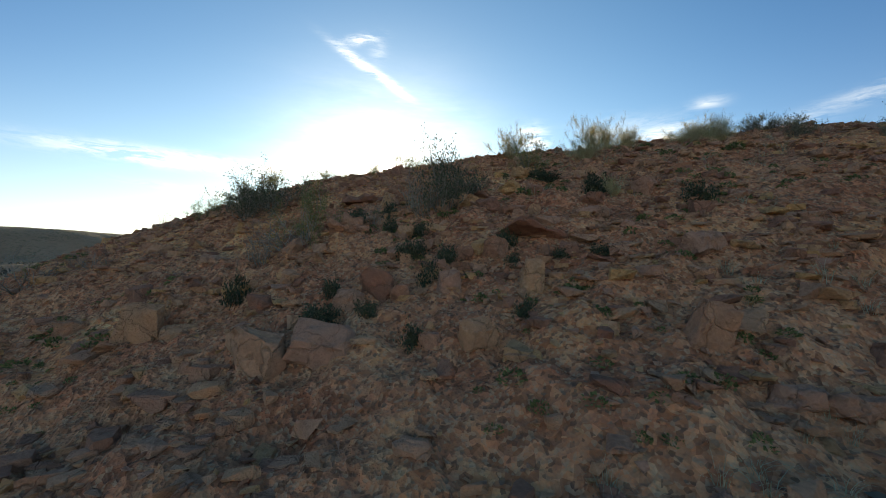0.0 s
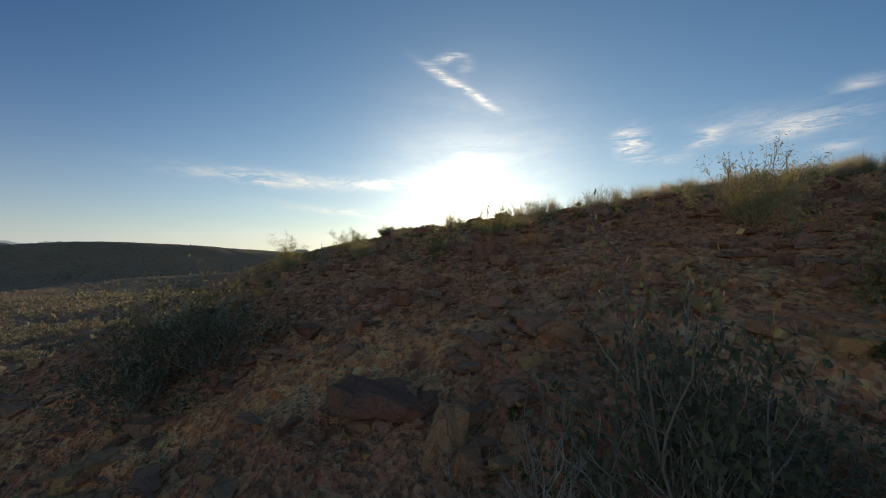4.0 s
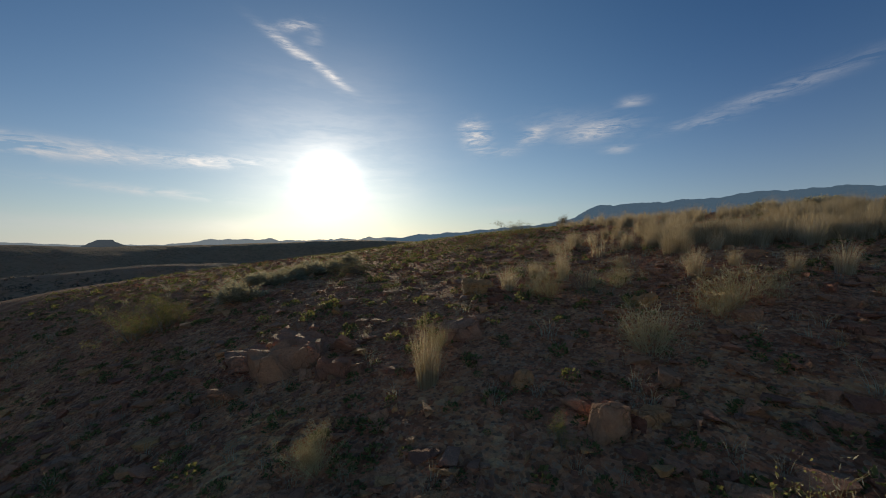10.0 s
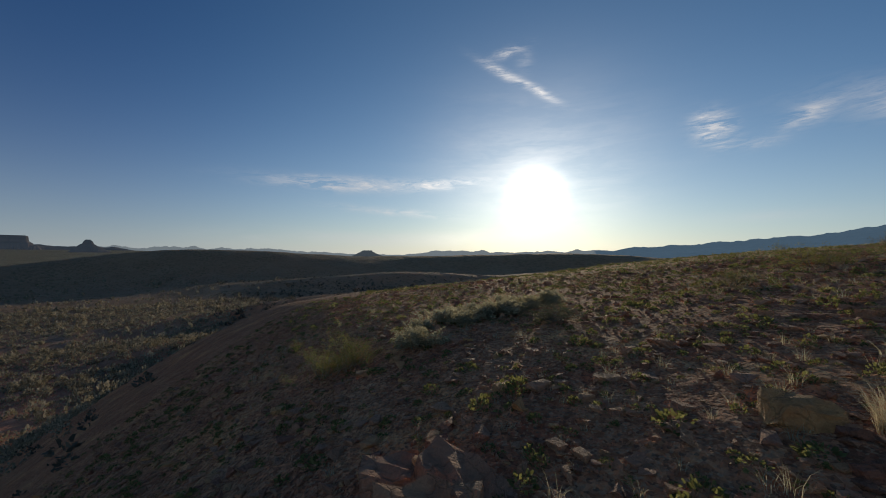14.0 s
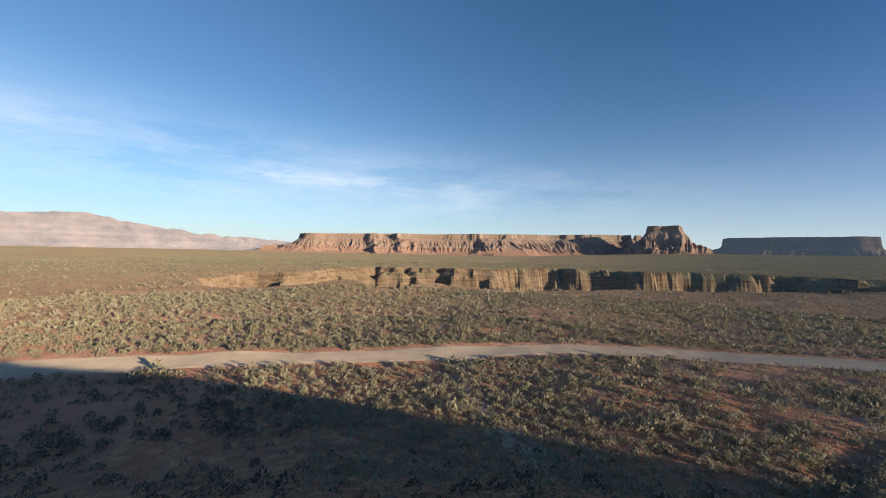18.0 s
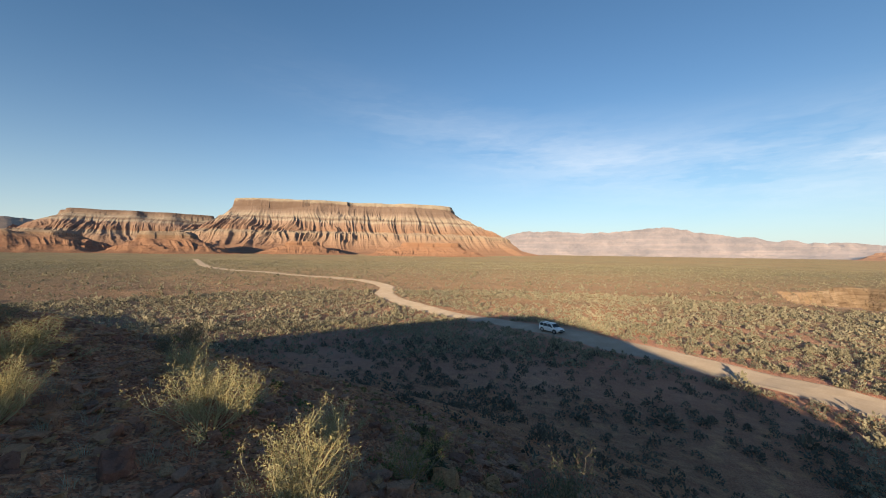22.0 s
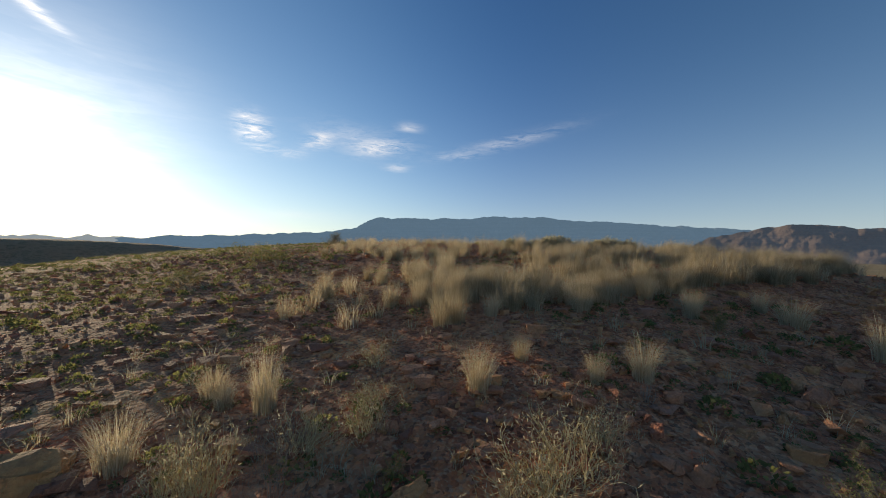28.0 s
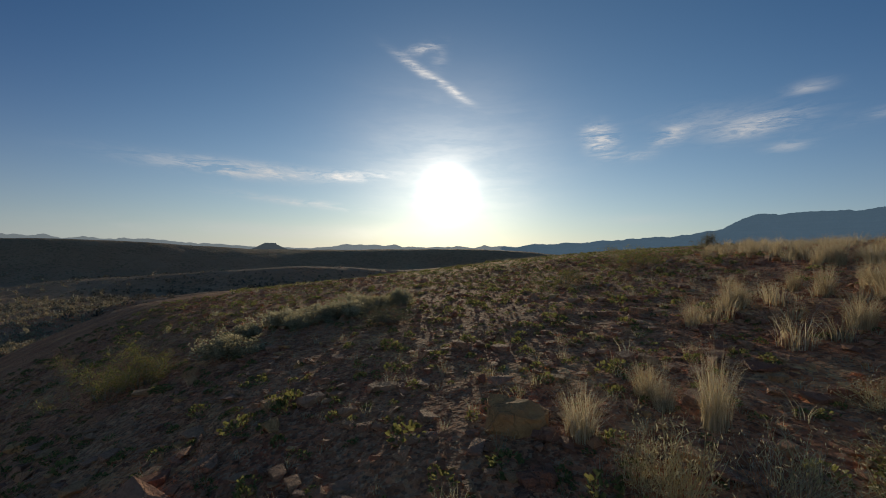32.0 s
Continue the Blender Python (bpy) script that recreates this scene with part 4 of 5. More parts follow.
RABBIT = shrub_kind("rabbitbrush", "pale straw-coloured rabbitbrush with thin upright stems on stony soil", "shrub", (11, 12, 13, 14), 24, 0.66, 0.66, 0.009, STRAW_TWIG, YELLOW_TIPS, 0.034, 4, 4, 2, 0.24, "narrow yellow-green leaves", 0.34, 0.10)
GREENBUSH = shrub_kind("desert_shrub", "yellow-green desert shrub with fine leafy twigs on the slope", "shrub", (21, 22, 23, 24), 16, 0.62, 0.7, 0.008, TWIG, GREEN_LEAF, 0.020, 8, 3, 2, 0.4)
DARKBUSH = shrub_kind("desert_shrub", "dark leafy desert shrub with bare lower branches", "shrub", (31, 32, 33), 24, 0.66, 0.95, 0.011, TWIG, SAGE_LEAF, 0.034, 2, 4, 2, 0.46)
DEADBUSH = shrub_kind("dead_shrub", "leafless grey dead shrub with tangled twigs", "shrub", (41, 42, 43), 14, 0.6, 0.85, 0.0085, TWIG, None, 0.03, 0, 4, 2, 0.55)
SAGEBUSH = shrub_kind("sagebrush", "grey-green sagebrush with dense small leaves", "shrub", (51, 52, 53), 20, 0.5, 0.8, 0.007, TWIG, HILL_SAGE, 0.045, 4, 4, 2, 0.5)

for x, y, w, h in ((7.78, 4.21, 0.62, 0.69), (5.86, 2.15, 1.34, 0.82), (3.95, 2.51, 1.1, 0.74), (9.06, 2.98, 1.32, 0.57), (6.84, 3.68, 0.77, 0.7), (6.59, 1.8, 0.57, 0.44), (8.09, 1.19, 0.81, 0.55), (7.54, 1.36, 0.91, 0.36),
                (-0.79, 6.29, 0.44, 0.31), (-0.83, 3.84, 0.58, 0.35), (0.26, 7.56, 0.31, 0.35), (5.1, 0.9, 0.8, 0.6), (4.6, -1.2, 0.4, 0.35)):
    plant(RABBIT, x, y, w, h, "pale shrubs on the hill")
for x, y, w, h in ((4.62, 5.81, 0.55, 0.4), (1.21, 4.34, 1.05, 0.72), (-2.5, 4.43, 0.86, 0.69), (0.56, 3.26, 0.43, 0.3), (-3.59, 3.61, 0.74, 0.45), (0.55, 2.88, 0.18, 0.16), (-3.29, 2.43, 1.09, 0.55), (10.67, 4.94, 1.23, 0.52),
                (7.62, 7.08, 0.47, 0.3), (2.62, 7.61, 0.29, 0.17), (3.04, 7.94, 0.28, 0.14), (-4.66, 11.48, 1.27, 0.75), (-4.21, 11.62, 1.06, 0.69), (3.17, 16.63, 1.8, 0.41), (5.72, 18.6, 2.38, 0.64), (0.08, 3.19, 0.28, 0.11),
                (0.79, 5.86, 0.23, 0.23), (3.95, 0.72, 1.05, 0.8), (0.1, -0.95, 1, 1)):
    plant(GREENBUSH, x, y, w, h, "green shrubs on the hill")
for x, y, w, h in ((-1.34, 1.33, 1.39, 0.89), (9.48, 0.78, 0.77, 0.5), (10.51, -0.18, 0.58, 0.64), (-1.58, 0.87, 1.26, 0.77), (10.66, 3.08, 1.11, 0.49), (10.09, 4.15, 0.94, 0.47), (13.06, 28.1, 1.32, 0.81), (-0.74, 13.16, 1.02, 0.34),
                (-1.64, 14.19, 0.93, 0.3), (11.18, 2.93, 1.16, 0.39), (2.07, -0.5, 1.25, 1.15), (2.45, -0.2, 0.8, 0.55)):
    plant(DARKBUSH, x, y, w, h, "dark shrubs on the hill")
for x, y, w, h in ((1.69, -0.43, 1.17, 0.76), (-0.3, -1.54, 0.7, 0.64), (-4.64, -0.2, 1.67, 0.79), (-3.66, -0.07, 0.84, 0.47), (1.8, -0.68, 0.82, 0.57), (2.66, -0.19, 0.63, 0.38), (-0.02, -1.38, 1.19, 0.54), (-1.27, 3.41, 0.58, 0.48),
                (2.07, 3.11, 0.33, 0.17), (2.08, 3.8, 0.34, 0.11), (7.26, 3.1, 0.36, 0.41), (4.73, 3.73, 0.27, 0.27), (2.34, 8.17, 0.47, 0.57), (2.6, 8.59, 0.47, 0.31), (-4.09, 2.44, 0.5, 0.38), (-0.17, 3.9, 0.24, 0.14),
                (0.33, 4.18, 0.17, 0.15), (4.93, 5.5, 0.14, 0.26), (1, -0.6, 0.7, 0.5), (5.05, 7.1, 0.2, 0.3)):
    plant(DEADBUSH, x, y, w, h, "dead shrubs on the hill")
for x, y, w, h in ((-2.6, 13.41, 0.7, 0.3), (-2.23, 13.95, 0.79, 0.34), (-1.79, 14.17, 0.75, 0.34), (-1.41, 14.97, 0.71, 0.33), (-0.97, 15.21, 0.84, 0.41), (-3.04, 11.98, 0.92, 0.38), (-3.15, 13.78, 0.93, 0.37), (-2.73, 14.45, 0.72, 0.31),
                (-2.07, 15.25, 1.01, 0.4), (-3.49, 13.06, 0.66, 0.26), (12.94, 14.32, 1.25, 0.38), (13.42, 13.28, 1.22, 0.41), (16.48, 12.29, 1.57, 0.45), (15.07, 13.83, 1.45, 0.45), (16.1, 12.38, 1.23, 0.41), (16.93, 11.7, 0.62, 0.42),
                (15.92, 14.18, 1.35, 0.42), (16.99, 12.01, 1.02, 0.37), (-2.01, 2.04, 0.95, 0.39)):
    plant(SAGEBUSH, x, y, w, h, "sagebrush on the hill edge")
MAT = shrub_kind("cushion_plant", "low dark green cushion plant clinging to the stony slope", "plant", (91, 92, 93), 26, 0.26, 1.0, 0.005, TWIG, MAT_LEAF, 0.040, 3, 4, 1, 0.5)
for x, y, w, h in ((1.70, -2.05, 0.35, 0.21), (0.82, -2.88, 0.36, 0.19), (-0.29, -2.22, 0.30, 0.30), (0.85, -2.56, 0.19, 0.19), (2.09, -2.37, 0.23, 0.21), (2.79, -2.26, 0.22, 0.22), (2.70, -3.43, 0.21, 0.15), (1.74, -3.41, 0.24, 0.18), (2.79, -2.61, 0.18, 0.14), (1.29, -3.01, 0.21, 0.14), (3.64, -2.88, 0.20, 0.12), (5.32, -1.99, 0.36, 0.24), (4.01, -0.01, 0.47, 0.20), (1.80, -1.27, 0.28, 0.20), (4.49, -0.86, 0.42, 0.31), (3.83, 0.10, 0.29, 0.15), (0.76, -0.64, 0.35, 0.24), (1.26, -0.35, 0.25, 0.25), (1.34, -1.04, 0.20, 0.20), (1.83, -1.29, 0.26, 0.17), (1.88, -2.60, 0.24, 0.24), (3.27, -2.71, 0.16, 0.10), (0.76, -0.64, 0.27, 0.17)):
    plant(MAT, x, y, w, h, "green cushions on the slope")

def tuft_meshes(name, seeds, *shape, **more):
    return [raw_mesh(name, *blades(*shape, seed=s, **more)) for s in seeds]


TALL = tuft_meshes("dry_grass_tuft", (61, 62, 63, 64, 65), 460, 0.56, 0.26, 0.28, 0.0025, droop=0.7, foot=0.15)
SHORT = tuft_meshes("bleached_grass_tuft", (71, 72, 73), 320, 0.46, 0.24, 0.30, 0.0027, droop=0.5, foot=0.11)


def tuft(name, meshes, mat, x, y, wide, high, label, group):
    me = meshes[int(abs(x * 53 + y * 29) * 7) % len(meshes)]
    co = np.array([q.co for q in me.vertices])
    a, c = wide / (2 * np.percentile(np.hypot(co[:, 0], co[:, 1]), 95)), high / np.percentile(co[:, 2], 99)
    ob = thing(name, me, mat, label, "grass", group)
    ob.matrix_world = pose(x, y, float(surface(x, y)) - 0.02, 0, 0, (x * 171 + y * 37) % 360) @ Matrix.Diagonal((a, a, c, 1))


for x, y, w, h in ((0.09, 7.05, 0.51, 0.69), (4.11, 8.16, 0.47, 0.51), (2.65, 9.21, 0.44, 0.6), (2.39, 9.71, 0.46, 0.36), (1.73, 9.21, 0.54, 0.42), (8.45, 7.54, 0.54, 0.4), (7.55, 8.82, 0.72, 0.4),
                (6.27, 9.37, 0.6, 0.52), (6.91, 8.62, 0.66, 0.52), (2.42, 9.48, 0.35, 0.3)):
    tuft("dry_grass_tuft", TALL, DRY_GRASS, x, y, w, h, "tall dry straw-yellow bunch grass tuft", "dry grass tufts")
for x, y, w, h in ((5.39, 7.24, 0.46, 0.46), (4.99, 7.51, 0.35, 0.35), (8.32, 5.6, 0.54, 0.63), (8.74, 6.42, 0.71, 0.45), (9.22, 6.84, 0.45, 0.4), (4.88, 8.25, 0.33, 0.33), (8.24, 7.52, 0.42, 0.37), (7.48, 8.73, 0.53, 0.4),
                (7.94, 7.46, 0.49, 0.44)):
    tuft("bleached_grass_tuft", SHORT, PALE_GRASS, x, y, w, h, "short bleached cream-coloured grass tuft", "bleached grass tufts")
GREYBUSH = shrub_kind("wiry_shrub", "low sprawling grey-green shrub of thin wiry twigs", "shrub", (81, 82, 83), 44, 0.42, 0.85, 0.0046, STRAW_TWIG, GREY_TIPS, 0.026, 1, 5, 1, 0.7, "thin grey-green leaves", 0.5, 0.10)
for x, y, w, h in ((3.26, 6.98, 0.96, 0.48), (2.11, 6.63, 0.6, 0.39), (3.63, 7.17, 0.93, 0.48), (2.09, 8.52, 0.54, 0.5), (2.67, 8.56, 0.66, 0.35), (1.94, 8.72, 0.42, 0.39), (2.3, 6.85, 0.75, 0.4), (4.18, 7.09, 0.52, 0.39),
                (1.64, 4.68, 0.65, 0.47), (3.1, 8.44, 0.44, 0.3), (3.38, 8.71, 0.65, 0.24), (3.78, 9.29, 0.52, 0.28)):
    plant(GREYBUSH, x, y, w, h, "wiry shrubs on the hilltop")


def grass_edge(x):
    """Where the stand of grass begins, along the hilltop."""
    return np.interp(x, (3.4, 4.1, 5.3, 7.0, 8.5, 10.4, 12.0, 16.0, 24.0), (11.4, 10.3, 9.4, 8.75, 8.0, 7.7, 6.4, 5.6, 5.0))


def grass_want(x, y):
    """How thickly grass stands at a place, from 0 to 1."""
    d = y - grass_edge(x)
    deep = 3.6 + 0.9 * vnoise(x / 2.5, y / 2.5, 93)
    want = np.where((d > 0) & (d < deep), 0.75, np.where((d >= deep) & (d < deep + 3), 0.3, np.where(d >= deep + 3, 0.12, 0.0)))
    want = want * np.clip((x - 3.3 - 0.55 * (y - 11)) / 0.9, 0, 1)
    return want * np.where(fbm(x / 0.95, y / 0.95, 91, 2) > 0.02, 1.0, 0.07)


def grass_field():
    """The stand of dry grass along the top of the hill."""
    x, y = rng.uniform(3.3, 20, 9000), rng.uniform(5.5, 24, 9000)
    keep = rng.uniform(0, 1, len(x)) < grass_want(x, y)
    near = np.argsort(np.hypot(x - 2, y - 6) + 99 * ~keep)[:700]
    near = near[keep[near]]
    for k, (px, py) in enumerate(zip(x[near][::2][:300], y[near][::2][:300])):
        pale = rng.uniform() < 0.2
        wide, high = rng.uniform(0.38, 0.62), rng.uniform(0.38, 0.66)
        tuft("dry_grass_tuft", SHORT if pale else TALL, PALE_GRASS if pale else DRY_GRASS, float(px), float(py), wide, high * (0.8 if pale else 1), "dry straw-yellow bunch grass tuft on the hilltop", "dry grass on the hilltop")


grass_field()


def grass_rest():
    x, y = rng.uniform(3.3, 30, 16000), rng.uniform(4.5, 36, 16000)
    keep = (rng.uniform(0, 1, len(x)) < 0.8 * grass_want(x, y)) & (hill_shape(x, y) > -1)
    x, y = x[keep][:1000], y[keep][:1000]
    spots = np.column_stack([x, y, surface(x, y) - 0.02, rng.uniform(0.6, 1.05, len(x)), rng.uniform(0, 6.28, len(x)), rng.uniform(0.85, 1.2, len(x))])
    for k in range(3):
        v, f = blades(80, 0.56, 0.22, 0.20, 0.0055, 95 + k, droop=0.7, foot=0.16)
        strew("dry_grass", v, f, spots[k::3], DRY_GRASS, "stand of dry straw-yellow grass on the hilltop", "grass")


grass_rest()


def stones():
    kinds = [stone(400 + k, f, n) for k, (f, n) in enumerate(((0.35, 16), (0.5, 18), (0.28, 16), (0.7, 18), (0.45, 15), (0.85, 20)))]
    for me in kinds:
        me.materials.append(ROCK)

    def rock(x, y, size, k, tilt=(0, 0), turn=None, sink=0.08, label="angular rust-brown sandstone rock half sunk in soil"):
        ob = tagged(new("rock", kinds[k % len(kinds)]), label, "rock", "loose rocks on the hill")
        ob.matrix_world = pose(x, y, float(surface(x, y)) + size * (0.10 - sink), tilt[0], tilt[1], rng.uniform(0, 360) if turn is None else turn) @ Matrix.Diagonal((size, size, size, 1))

    def block_of(x, y, wide, high, k, label):
        me = kinds[k]
        span = me.vertices[0].co * 0 + Vector([max(q.co[i] for q in me.vertices) - min(q.co[i] for q in me.vertices) for i in range(3)])
        ob = tagged(new("rock", me), label, "rock", "large rocks on the hill")
        lift = max(high, 0.12)
        turn = math.degrees(math.sin(31 * x + 17 * y)) * 0.4
        ob.matrix_world = pose(x, y + 0.15 * wide, float(surface(x, y + 0.15 * wide)) + 0.16 * lift, 8 * math.sin(9 * x), 10 * math.sin(7 * y), turn) @ Matrix.Diagonal((wide / span[0], 0.75 * wide / span[1], 1.25 * lift / span[2], 1))

    # the large blocks and slabs of the front slope, the bank, the ledges of the easy slope and the top
    for x, y, w, h, k in ((3.12, -2.26, 0.8, 0.23, 0), (2.63, -2.42, 0.27, 0.23, 3), (2.84, -3.14, 0.24, 0.37, 5), (1.04, -2.71, 0.33, 0.24, 1), (1.32, -2.56, 0.38, 0.34, 3), (2.07, -2.87, 0.27, 0.22, 5), (0.97, -3.41, 0.64, 0.35, 1), (0.43, -3.46, 0.54, 0.43, 3), (3.73, -4.23, 0.3, 0.38, 5),
                (3.6, -2.98, 0.29, 0.1, 0), (2.27, -3.67, 0.3, 0.24, 1), (0.62, -1.1, 0.39, 0.24, 0), (2.28, -2.33, 0.26, 0.17, 4), (3.4, -2.65, 0.21, 0.17, 1)):
        block_of(x, y, w, h, k, "large angular sandstone block on the steep slope")
    for x, y, w, h, k in ((4.08, -1.77, 0.5, 0.17, 2), (-1.09, -2.66, 0.45, 0.45, 5), (4.59, -3.09, 0.39, 0.22, 1), (1.87, -3.54, 0.17, 0.17, 3), (1.59, -2.85, 0.18, 0.18, 3), (2.76, -1.18, 0.33, 0.22, 1), (3.31, -1.63, 0.16, 0.16, 3)):
        block_of(x, y, w, h, k, "angular sandstone block on the steep slope")
    for x, y, w, h, k in ((4.82, -0.31, 0.47, 0.13, 2), (1.15, 0.23, 0.23, 0.31, 5), (0.67, 0.47, 0.82, 0.16, 2), (2.82, -0.66, 0.47, 0.13, 0), (0.63, -0.87, 0.52, 0.22, 2), (3.58, -0.75, 0.28, 0.17, 1), (3.64, 0.17, 0.39, 0.2, 4), (4.69, -0.16, 0.47, 0.17, 2), (4.23, 0.03, 0.44, 0.22, 0),
                (2.61, -0.67, 0.46, 0.21, 1), (2.23, -0.38, 0.55, 0.1, 2), (3.07, 0.11, 0.28, 0.09, 0), (1.2, 2.73, 0.3, 0.33, 2)):
        block_of(x, y, w, h, k, "broken sandstone slab sticking out of the bank")
    for x, y, w, h, k in ((1.14, 5.85, 0.3, 0.26, 5), (1.48, 5.84, 0.27, 0.09, 2), (0.86, 6.62, 0.17, 0.17, 1), (1.28, 9.32, 0.52, 0.27, 1), (1.36, 8.71, 0.25, 0.07, 2), (-1.19, 8.4, 0.88, 0.26, 2), (-0.63, 8.24, 0.5, 0.25, 0), (0.6, 7.75, 0.49, 0.26, 1), (-1.32, 8.04, 0.82, 0.38, 2),
                (-1.82, 7.88, 0.56, 0.25, 0), (-0.78, 7.59, 0.4, 0.23, 4), (2.93, 7.66, 0.31, 0.15, 4), (-1.79, 8.57, 0.75, 0.2, 2), (-1.39, 8.71, 0.62, 0.17, 0)):
        block_of(x, y, w, h, k, "flat layered sandstone ledge catching the low sun")
    for x, y, w, h, k in ((5.66, 5.1, 0.37, 0.24, 1), (5.32, 4.9, 0.24, 0.21, 2), (7.02, 5.61, 0.4, 0.16, 0), (5.3, 3.23, 0.41, 0.22, 2), (4.69, 5.24, 0.18, 0.13, 1), (4.45, 3.15, 0.22, 0.15, 3), (7.71, 3.79, 0.4, 0.16, 0), (7.59, 5.9, 0.24, 0.16, 3), (5.41, 5.21, 0.38, 0.33, 1),
                (5.99, 3.03, 0.31, 0.22, 0), (4.45, 6.52, 0.17, 0.12, 1), (6.33, 6.06, 0.26, 0.16, 1), (4.62, 6.86, 0.13, 0.06, 3), (4.79, 4, 0.19, 0.12, 2), (6.89, 2.87, 0.47, 0.11, 0), (4.91, 4.33, 0.26, 0.1, 0)):
        block_of(x, y, w, h, k, "flat sandstone slab lying on the stony hilltop")
    n = 0
    while n < 270:
        front = n % 2
        x, y = (rng.uniform(-2.5, 6.5), rng.uniform(-5.5, 1.2)) if front else (rng.uniform(-4, 10), rng.uniform(-7, 9))
        if y > 5.5 and rng.uniform() < 0.55:
            continue
        n += 1
        rock(x, y, min(0.42, rng.lognormal(-1.55, 0.42)), rng.integers(0, 6), (rng.normal(0, 11), rng.normal(0, 11)))
    # fist- to head-sized stones, half sunk
    for k, (seed, flat) in enumerate(((460, 0.5), (461, 0.35), (462, 0.7))):
        me = stone(seed, flat, 14, 0)
        v = np.array([q.co for q in me.vertices])
        me.calc_loop_triangles()
        f = np.array([t.vertices for t in me.loop_triangles])
        x, y = rng.uniform(-5, 13, 3600), rng.uniform(-7, 13, 3600)
        keep = (rng.uniform(0, 1, len(x)) < np.where(y < 1.0, 0.42, np.where(x > 2.2, 0.34, 0.24))) & (grass_want(x, y) < 0.5) & ((fbm(x / 1.1, y / 1.1, 99, 2) > -0.1) | (y > 1))
        x, y = x[keep], y[keep]
        size = np.clip(rng.lognormal(-1.85, 0.42, len(x)), 0.08, 0.34) * np.where(y < 1.5, 1.0, 0.78)
        spots = np.column_stack([x, y, surface(x, y) + 0.07 * size, size, rng.uniform(0, 6.28, len(x)), rng.uniform(0.6, 1.2, len(x))])
        strew("loose_stones", v, f, spots, ROCK, "rusty broken stones half sunk in the red soil", "stones")
    # small stones and gravel
    small = stone(450, 0.6, 9, 0), stone(451, 0.45, 9, 0), stone(452, 0.8, 9, 0)
    for k, me in enumerate(small):
        v = np.array([q.co for q in me.vertices])
        me.calc_loop_triangles()
        f = np.array([t.vertices for t in me.loop_triangles])
        x, y = rng.uniform(-12, 18, 27000), rng.uniform(-10, 26, 27000)
        keep = (hill_shape(x, y) > -7.5) & (np.hypot(x - 1.0, y - 7) < 19)
        keep &= (fbm(x / 1.1, y / 1.1, 99, 2) > rng.uniform(-0.6, 0.1, len(x))) | (y > 1)
        keep &= rng.uniform(0, 1, len(x)) < np.where(y < 6, 0.9, np.where(x < 3.5, 0.45, 0.6))
        x, y = x[keep], y[keep]
        size = np.minimum(rng.lognormal(-2.78, 0.6, len(x)), 0.26)
        spots = np.column_stack([x, y, surface(x, y) + 0.16 * size, size, rng.uniform(0, 6.28, len(x)), rng.uniform(0.6, 1.2, len(x))])
        strew("small_stones", v, f, spots, ROCK, "small broken stones strewn over the red soil", "stones")


stones()


def ground_cover():
    """Low green weeds, sprigs and thin grass between the stones."""
    v, f = clump(70, 501, 0.5)
    x, y = rng.uniform(-13, 16, 19000), rng.uniform(-8, 38, 19000)
    keep = (hill_shape(x, y) > -6.5) & (fbm(x / 1.8, y / 1.8, 95, 2) > np.where((y > 4.6) & (x < 3.6 + 0.6 * np.clip(y - 10, 0, 20)), -0.65, 0.38))
    x, y = x[keep], y[keep]
    spots = np.column_stack([x, y, surface(x, y) - 0.01, rng.lognormal(-2.15, 0.42, len(x)), rng.uniform(0, 6.28, len(x)), rng.uniform(0.5, 1.0, len(x))])
    strew("low_weeds", v, f, spots, WEED_LEAF, "small dark green weeds between the stones", "weeds")
    v, f = blades(20, 0.22, 0.4, 0.4, 0.002, 503, foot=0.04)
    x, y = rng.uniform(-9, 22, 9000), rng.uniform(-7, 36, 9000)
    keep = (hill_shape(x, y) > -5) & (fbm(x / 2.6, y / 2.6, 97, 2) > np.where(y > 5, -0.2, 0.3))
    x, y = x[keep], y[keep]
    spots = np.column_stack([x, y, surface(x, y), rng.lognormal(-0.2, 0.35, len(x)), rng.uniform(0, 6.28, len(x)), rng.uniform(0.6, 1.1, len(x))])
    strew("thin_grass", v, f, spots, GREY_TIPS, "thin dry grass sprigs between the stones", "grass")
    # lower-slope scrub in the sage tone darkened for the hill's shade
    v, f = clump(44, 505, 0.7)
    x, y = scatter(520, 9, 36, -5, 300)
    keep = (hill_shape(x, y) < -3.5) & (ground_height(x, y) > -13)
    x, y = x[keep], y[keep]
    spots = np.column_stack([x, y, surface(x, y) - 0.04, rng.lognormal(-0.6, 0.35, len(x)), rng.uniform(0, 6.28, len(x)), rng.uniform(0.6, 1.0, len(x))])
    strew("slope_scrub", v, f, spots, SHADED_SAGE, "low scrub on the lower slope, leaves darkened for the shade", "scrub")


ground_cover()

# ---- the parked car ----


def painted(name, color, rough, metal=0.0, coat=0.0):
    def paint(gr, geo):
        dust = gr.noise(geo.outputs["Position"], 3.0, 4, 0.6)
        return gr.mix(gr.range(dust, 0.45, 0.75, 0, 0.25), (*color, 1), (0.42, 0.33, 0.25, 1)), None
    m, gr, shader = material(name, paint, rough, 0.5)
    shader.inputs["Metallic"].default_value, shader.inputs["Coat Weight"].default_value = metal, coat
    shader.inputs["Diffuse Roughness"].default_value = 0.0
    return m


